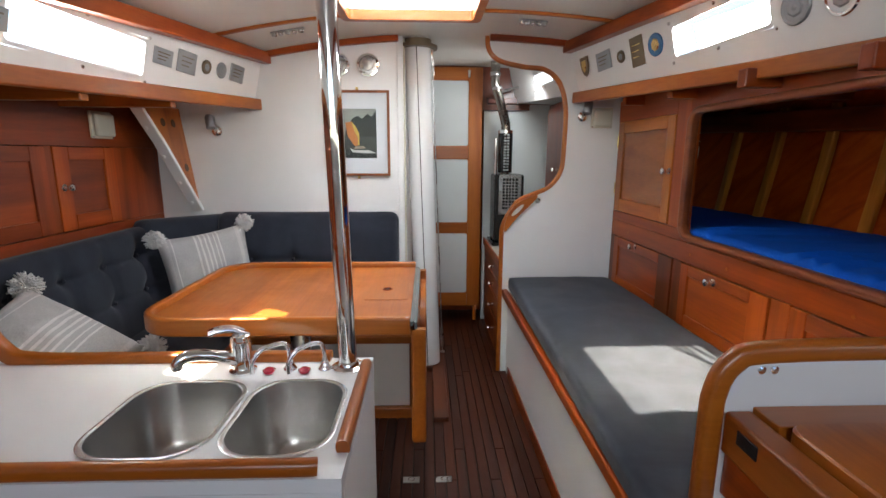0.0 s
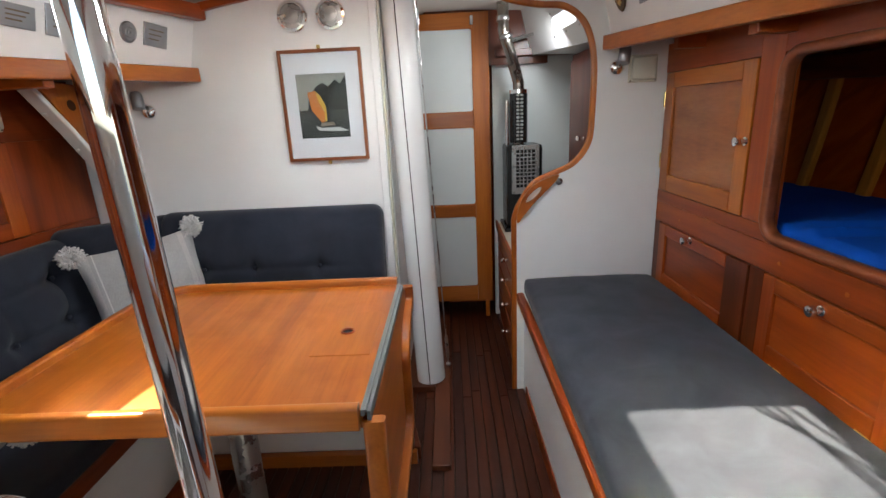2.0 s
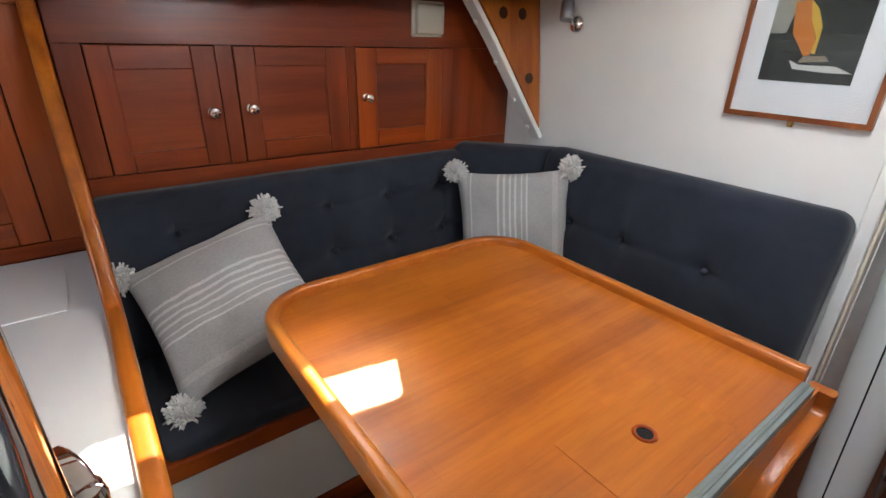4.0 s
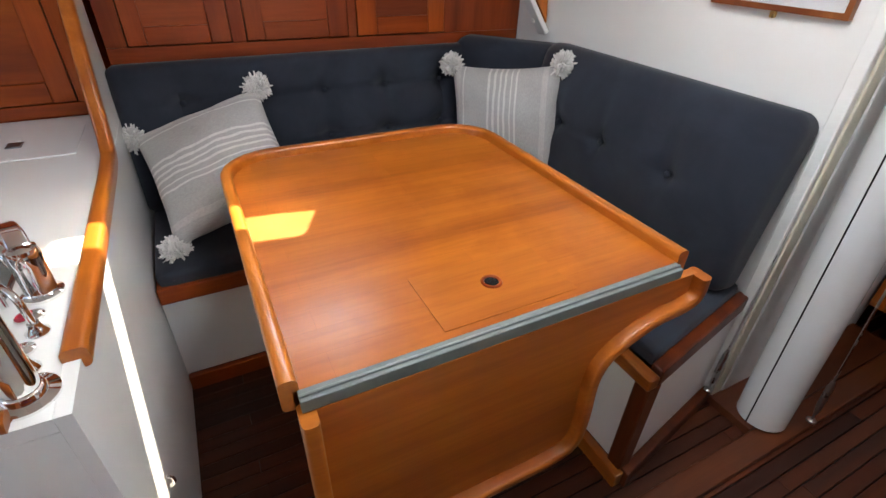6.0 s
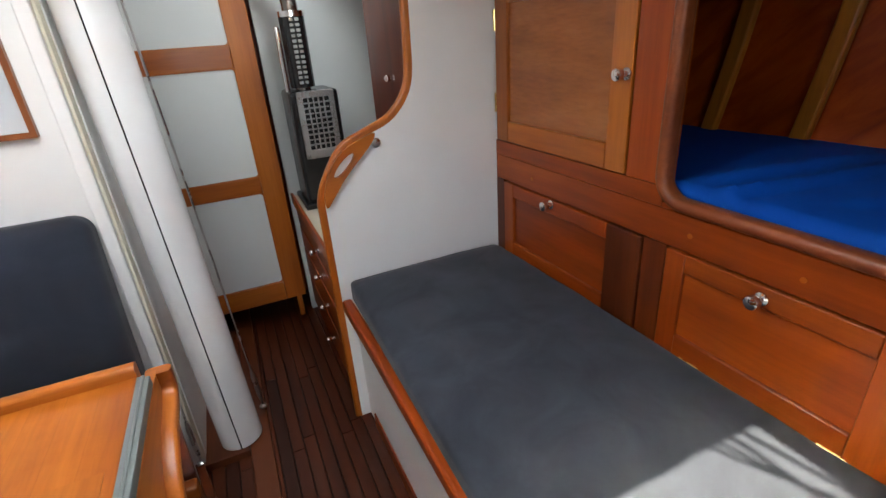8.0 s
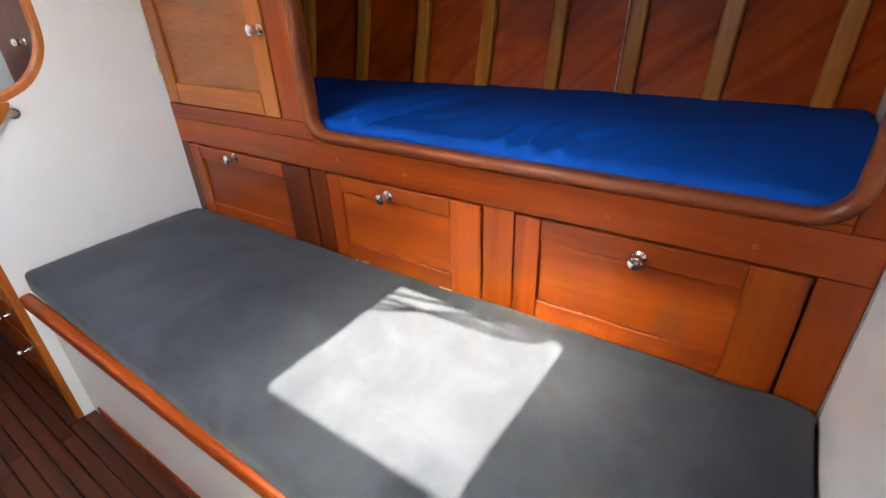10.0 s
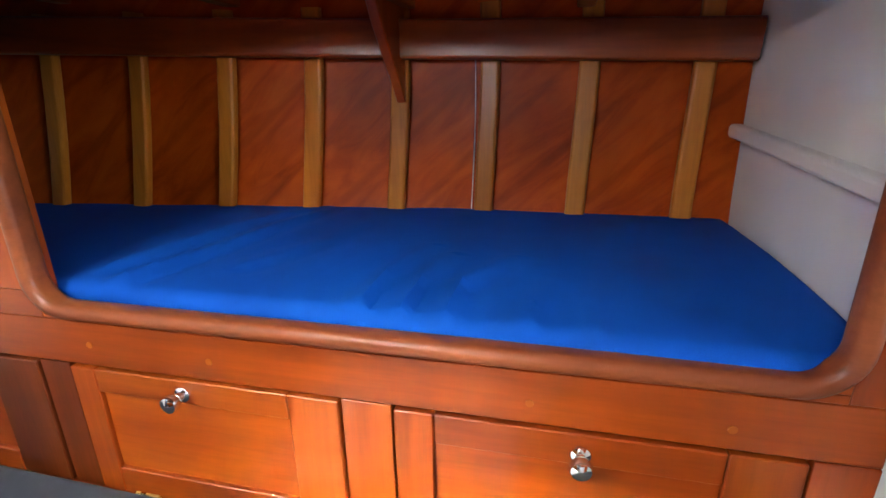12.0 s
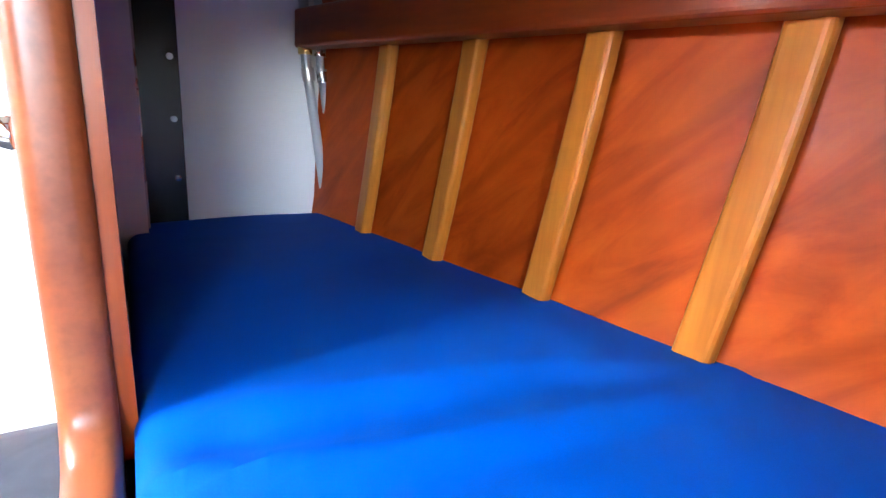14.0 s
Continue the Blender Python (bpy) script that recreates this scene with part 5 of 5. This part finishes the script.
for sign, y, z, kind, w, h, mt in PLAQUES:
    M = trunk_frame(sign, y, z)
    name = {"plate": "rectangular dull metal plaque", "round": "round metal medallion", "shield": "shield-shaped bronze plaque"}[kind]
    if kind == "plate":
        P = thing("plaque", name + (" in dark bronze" if mt is bronze else " in grey pewter") + " on the white cabin side", "plaque", "cabin side plaques")
        part("plate", at(box(-w / 2, w / 2, -h / 2, h / 2, 0, 0.006, 0.002), M), mt, P)
        for k in range(3):
            part("engraved_line", at(box(-w * 0.32, w * (0.32 - 0.1 * k), h * (0.22 - 0.2 * k) - 0.002, h * (0.22 - 0.2 * k) + 0.002, 0.0055, 0.0068), M), bronze if mt is pewter else brass, P)
    elif kind == "round":
        P = thing("medallion", name + (" with blue enamel" if mt is None else (" in dark bronze" if mt is bronze else " in pale metal")) + " on the white cabin side", "medallion", "cabin side medallions")
        part("disc", at(turned([(w, 0), (w * 1.02, 0.004), (w * 0.94, 0.008), (w * 0.86, 0.006), (w * 0.8, 0.006)], Matrix.Identity(4), 30), M), enamel_blue if mt is None else mt, P, "", True)
        part("relief", at(turned([(w * 0.6, 0.005), (w * 0.45, 0.009), (w * 0.2, 0.008), (w * 0.05, 0.010)], Matrix.Identity(4), 7), M), brass if mt is None else pewter, P)
    else:
        P = thing("shield_plaque", name + " on the white cabin side", "plaque")
        pts = [(-w / 2, h / 2), (w / 2, h / 2), (w / 2, -h * 0.1), (w * 0.3, -h * 0.42), (0, -h * 0.62), (-w * 0.3, -h * 0.42), (-w / 2, -h * 0.1)]
        part("plate", at(slab(pts, "z", 0, 0.010, 0.002), M), bronze, P)
        part("crest", at(slab([(u * 0.6, v * 0.6) for u, v in pts], "z", 0.010, 0.014, 0.002), M), brass, P)

# windows
for sign, (wy, wz), name in ((-1, WIN_P, "window_1"), (1, WIN_S, "window_2"), (1, WIN_F, "window_3")):
    W = thing(name, "long narrow cabin window, bright with daylight", "window", kind="structure")
    yc, zc = sum(wy) / 2, sum(wz) / 2
    M = trunk_frame(sign, yc, zc)
    w, h = wy[1] - wy[0], wz[1] - wz[0]
    part("frame", at(framed(round_rect(-w / 2 - 0.008, w / 2 + 0.008, -h / 2 - 0.008, h / 2 + 0.008, 0.018, 5), round_rect(-w / 2 + 0.004, w / 2 - 0.004, -h / 2 + 0.004, h / 2 - 0.004, 0.014, 5), "z", -0.004, 0.003), M), white, W)
    pn = part("pane", at(box(-w / 2, w / 2, -h / 2, h / 2, -0.011, -0.006), M), m_pane, W)
    pn.visible_shadow = False
    for u, v in ((-1, -1), (0, -1), (1, -1), (-1, 1), (0, 1), (1, 1)):
        part("bolt", at(turned([(0.006, 0), (0.006, 0.003), (0.003, 0.005)], pose(u * (w / 2 + 0.012), v * (h / 2 + 0.014), 0), 12), M), steel, W)

# small lamp strips on the deckhead
for x0, x1, y in ((-0.12, 0.03, 2.74), (0.99, 1.12, 2.74)):
    S = thing("light_strip", "small strip of five steel spotlights on the deckhead", "lamp", "deckhead light strips")
    xm = (x0 + x1) / 2
    part("bar", sweep([(x, y, crown(x, y) - 0.004) for x in np.linspace(x0, x1, 6)], rounded(0.016, 0.008, 0.003)), pewter, S)
    for k in range(5):
        x = x0 + (x1 - x0) * (k + 0.5) / 5
        part("spot", turned([(0.010, 0), (0.012, -0.012), (0.009, -0.016), (0.002, -0.013)], pose(x, y, crown(x, y) - 0.006), 14), steel, S, "", True)

# unseen strands added above the skylight, to cast streaks over the settee's sun patch
rope_mat = cloth("added_streak_rope", (0.30, 0.29, 0.27), (0.5, 0.48, 0.45), 300.0)
dl = thing("deck_line", "unseen rope strands added over the hatch to streak the sun patch", "rope")
for x0, x1, bow in ((0.575, 0.650, 0.012), (0.600, 0.640, -0.010), (0.555, 0.668, 0.030), (0.630, 0.662, 0.016)):
    part("strand", tube(spline([(x0 - 0.03, 2.70, zt + 0.122), (x0, 2.60, zt + 0.128), ((x0 + x1) / 2 + bow, 2.42, zt + 0.124), (x1, 2.23, zt + 0.120), (x1 + 0.13, 2.16, zt + 0.116)], 6), 0.0055, 8), rope_mat, dl, "", True)

# ---- pillows ----
def striped():
    m, nt, b = mat("striped_grey_cotton")
    tc = nt.nodes.new("ShaderNodeTexCoord")
    sep = nt.nodes.new("ShaderNodeSeparateXYZ")
    nt.links.new(tc.outputs["Object"], sep.inputs[0])
    fac = nt.nodes.new("ShaderNodeMapRange")
    fac.inputs["From Min"].default_value, fac.inputs["From Max"].default_value = -0.19, 0.19
    nt.links.new(sep.outputs["X"], fac.inputs["Value"])
    r = nt.nodes.new("ShaderNodeValToRGB")
    r.color_ramp.interpolation = "CONSTANT"
    e = r.color_ramp.elements
    g, wv, w2 = (0.45, 0.44, 0.435, 1), (0.70, 0.685, 0.67, 1), (0.54, 0.525, 0.51, 1)
    stops = [(0.0, w2), (0.07, g), (0.10, wv), (0.11, g), (0.36, wv), (0.385, g), (0.42, wv), (0.445, g), (0.48, wv), (0.50, g), (0.53, wv), (0.55, g), (0.59, wv), (0.605, g), (0.64, wv), (0.655, g), (0.88, w2), (0.93, g)]
    while len(e) < len(stops):
        e.new(0.5)
    for el, (p, c) in zip(e, stops):
        el.position, el.color = p, c
    nt.links.new(fac.outputs[0], r.inputs[0])
    fine = noise_tex(nt, mapped(nt, (1, 0.25, 1)), 420.0, 2.0)
    blot = noise_tex(nt, mapped(nt, (1, 1, 1)), 7.0, 3.0)
    col = mix(nt, "MULTIPLY", 0.5, r.outputs[0], ramp(nt, fine, [(0.35, (0.66,) * 3), (0.65, (1.0,) * 3)]))
    col = mix(nt, "MULTIPLY", 0.4, col, ramp(nt, blot, [(0.3, (0.8, 0.78, 0.76)), (0.7, (1, 1, 1))]))
    nt.links.new(col, b.inputs["Base Color"])
    b.inputs["Roughness"].default_value = 0.95
    b.inputs["Sheen Weight"].default_value = 0.2
    bump(nt, b, fine, 0.5, 0.003)
    return m


stripe_mat = striped()


def pillow_mesh(s, t, seed):
    bm = bmesh.new()
    N = 26
    vs = {}
    for side in (1, -1):
        for i in range(N + 1):
            for j in range(N + 1):
                u, v = 2 * i / N - 1, 2 * j / N - 1
                edge_i = i in (0, N) or j in (0, N)
                if side < 0 and edge_i:
                    vs[side, i, j] = vs[1, i, j]
                    continue
                bulge = max(0.0, (1 - u * u) * (1 - v * v)) ** 0.42
                pin = 1 - 0.07 * (1 - abs(u) ** 2) * abs(v) ** 4
                pin2 = 1 - 0.07 * (1 - abs(v) ** 2) * abs(u) ** 4
                n1 = noise.noise(Vector((u * 2.1 + seed, v * 2.1, side * 2.0)))
                n2 = noise.noise(Vector((u * 5 + seed, v * 5, side * 3.0)))
                z = side * t / 2 * bulge * (1 + 0.16 * n1) + 0.008 * n2 * bulge
                vs[side, i, j] = bm.verts.new((u * s / 2 * pin2, v * s / 2 * pin, z))
        for i in range(N):
            for j in range(N):
                f = (vs[side, i, j], vs[side, i + 1, j], vs[side, i + 1, j + 1], vs[side, i, j + 1])
                bm.faces.new(f if side > 0 else f[::-1])
    return bm


def tassel_mesh(seed, r=0.037, n=620):
    rng = random.Random(seed)
    verts, faces = [], []
    for k in range(n):
        a, b_ = rng.uniform(0, 2 * math.pi), rng.uniform(-1.0, 1.0)
        d = Vector((math.cos(a) * math.sqrt(1 - b_ * b_), math.sin(a) * math.sqrt(1 - b_ * b_), b_))
        ln = r * rng.uniform(0.82, 1.12)
        side = d.orthogonal().normalized()
        other = d.cross(side)
        bend = Vector((rng.uniform(-1, 1), rng.uniform(-1, 1), rng.uniform(-1, 1))) * r * 0.3
        i0 = len(verts)
        for f, w in ((0.05, 0.0045), (0.6, 0.0042), (1.0, 0.0030)):
            c = d * ln * f + bend * f * f
            for q in range(3):
                ang = q * 2.094
                verts.append(c + (side * math.cos(ang) + other * math.sin(ang)) * w)
        for s_ in (0, 3):
            for q in range(3):
                p, p2 = i0 + s_ + q, i0 + s_ + (q + 1) % 3
                faces.append((p, p2, p2 + 3, p + 3))
        faces.append((i0 + 6, i0 + 7, i0 + 8))
    bm = bmesh.new()
    vv = [bm.verts.new(v) for v in verts]
    for f in faces:
        bm.faces.new([vv[i] for i in f])
    return bm


def pillow(m, s, t, seed, label):
    P = part("pillow", pillow_mesh(s, t, seed), stripe_mat, None, "", True)
    tagged(P, label, "pillow", "striped pillows")
    P.matrix_world = m
    for k, (u, v) in enumerate(((-1, -1), (1, -1), (1, 1), (-1, 1))):
        T = part("tassel", tassel_mesh(seed * 10 + k), yarn, P, "fluffy white yarn tassel", True)
        T.location = (u * s * 0.505, v * s * 0.505, 0.0)
        T.rotation_euler = (0.3 * k, 0.5 * k, k)
    return P


def basis(origin, xdir, ydir):
    x = Vector(xdir).normalized()
    y = (Vector(ydir) - x * x.dot(Vector(ydir))).normalized()
    m = Matrix((x, y, x.cross(y))).transposed().to_4x4()
    m.translation = Vector(origin)
    return m


pillow(basis((-0.505, 2.805, 0.672), (0.323, 0.273, 0.047), (-0.085, -0.03, 0.34)), 0.415, 0.125, 1, "grey striped cotton pillow with white tassels in the dinette corner")
pillow(basis((-0.555, 1.792, 0.652), (0.818, 0.123, -0.562), (0.104, 0.955, 0.28)), 0.41, 0.15, 2, "grey striped cotton pillow with white tassels, tilted against the backrest")

# ---- forward end of the pilot berth ----
for k, (x, r) in enumerate(((2.105, 0.012), (2.140, 0.010))):
    Hh = thing("hose", "grey plastic hose running down the berth's white end", "hose", "hoses")
    part("tube", tube(spline([(x + 0.015, 3.155, 0.93), (x + 0.0, 3.155, 1.05), (x - 0.025, 3.155, 1.22), (x - 0.045, 3.155, 1.36), (x - 0.05, 3.155, 1.52)], 6), r, 14), paint("grey_hose_plastic", (0.42, 0.43, 0.45), 0.3, 0.1), Hh, "", True)
    part("clamp", tube([(x - 0.036, 3.155, 1.30), (x - 0.041, 3.155, 1.33)], r + 0.004, 14), steel, Hh, "steel hose clamp", True)
    part("fitting", tube([(x - 0.045, 3.155, 1.36), (x - 0.047, 3.155, 1.43)], r + 0.006, 8), brass if k == 0 else steel, Hh, "", True)
sp = thing("switch_panel", "black panel with steel screws at the berth's end", "panel")
part("plate", box(1.662, 1.785, 3.160, 3.179, 0.93, 1.50, 0.003), black_mat, sp)
for z in (1.06, 1.19, 1.32, 1.44):
    part("screw", turned([(0.007, 0), (0.007, 0.003), (0.003, 0.004)], Matrix.Translation((1.768, 3.158, z)) @ pose(0, 0, 0, 90, 0, 0), 12), steel, sp)
structure("trim_berth_post", box(1.665, 1.705, 3.11, 3.178, 1.10, 1.52, 0.004), wood_z, "short wooden post at the berth's forward end", "trim")
rd = thing("curtain_rod", "thin steel rod beside the berth's post", "rod")
part("rod", tube([(1.70, 3.10, 0.96), (1.70, 3.10, 1.50)], 0.005, 10), steel, rd)

# ---- sole planks ----
W, PITCH = 0.040, 0.0435


def plank_mesh(length):
    me = bpy.data.meshes.new("plank")
    bm = box(-W / 2, W / 2, -length / 2, length / 2, -0.010, 0.0, 0.0012, 1)
    bm.to_mesh(me)
    bm.free()
    me.materials.append(sole_wood)
    return me


LONG = [plank_mesh(l) for l in (1.30, 1.15)]
k = 0
x = -0.29
while x < 1.13:
    y = AFT + 0.2 * (k % 4)
    seg = k
    while y < 4.3:
        me = LONG[seg % 2]
        ln = 1.30 if seg % 2 == 0 else 1.15
        ob = new("plank", me)
        ob.parent = floor
        ob.location = (x, y + ln / 2, 0.0)
        y += ln + 0.0015
        seg += 1
    x += PITCH
    k += 1
for x in (0.509, 0.637):
    lt = thing("floor_latch", "small steel lifting latch set in the sole", "latch", "sole latches")
    part("plate", box(x - 0.032, x + 0.032, 2.088, 2.122, 0.0005, 0.004, 0.001, 1), steel, lt)
    part("ring", tube([(x + 0.012 * math.cos(radians(a)), 2.105 + 0.010 * math.sin(radians(a)), 0.005) for a in range(0, 360, 30)], 0.0018, 6, True), chrome, lt)
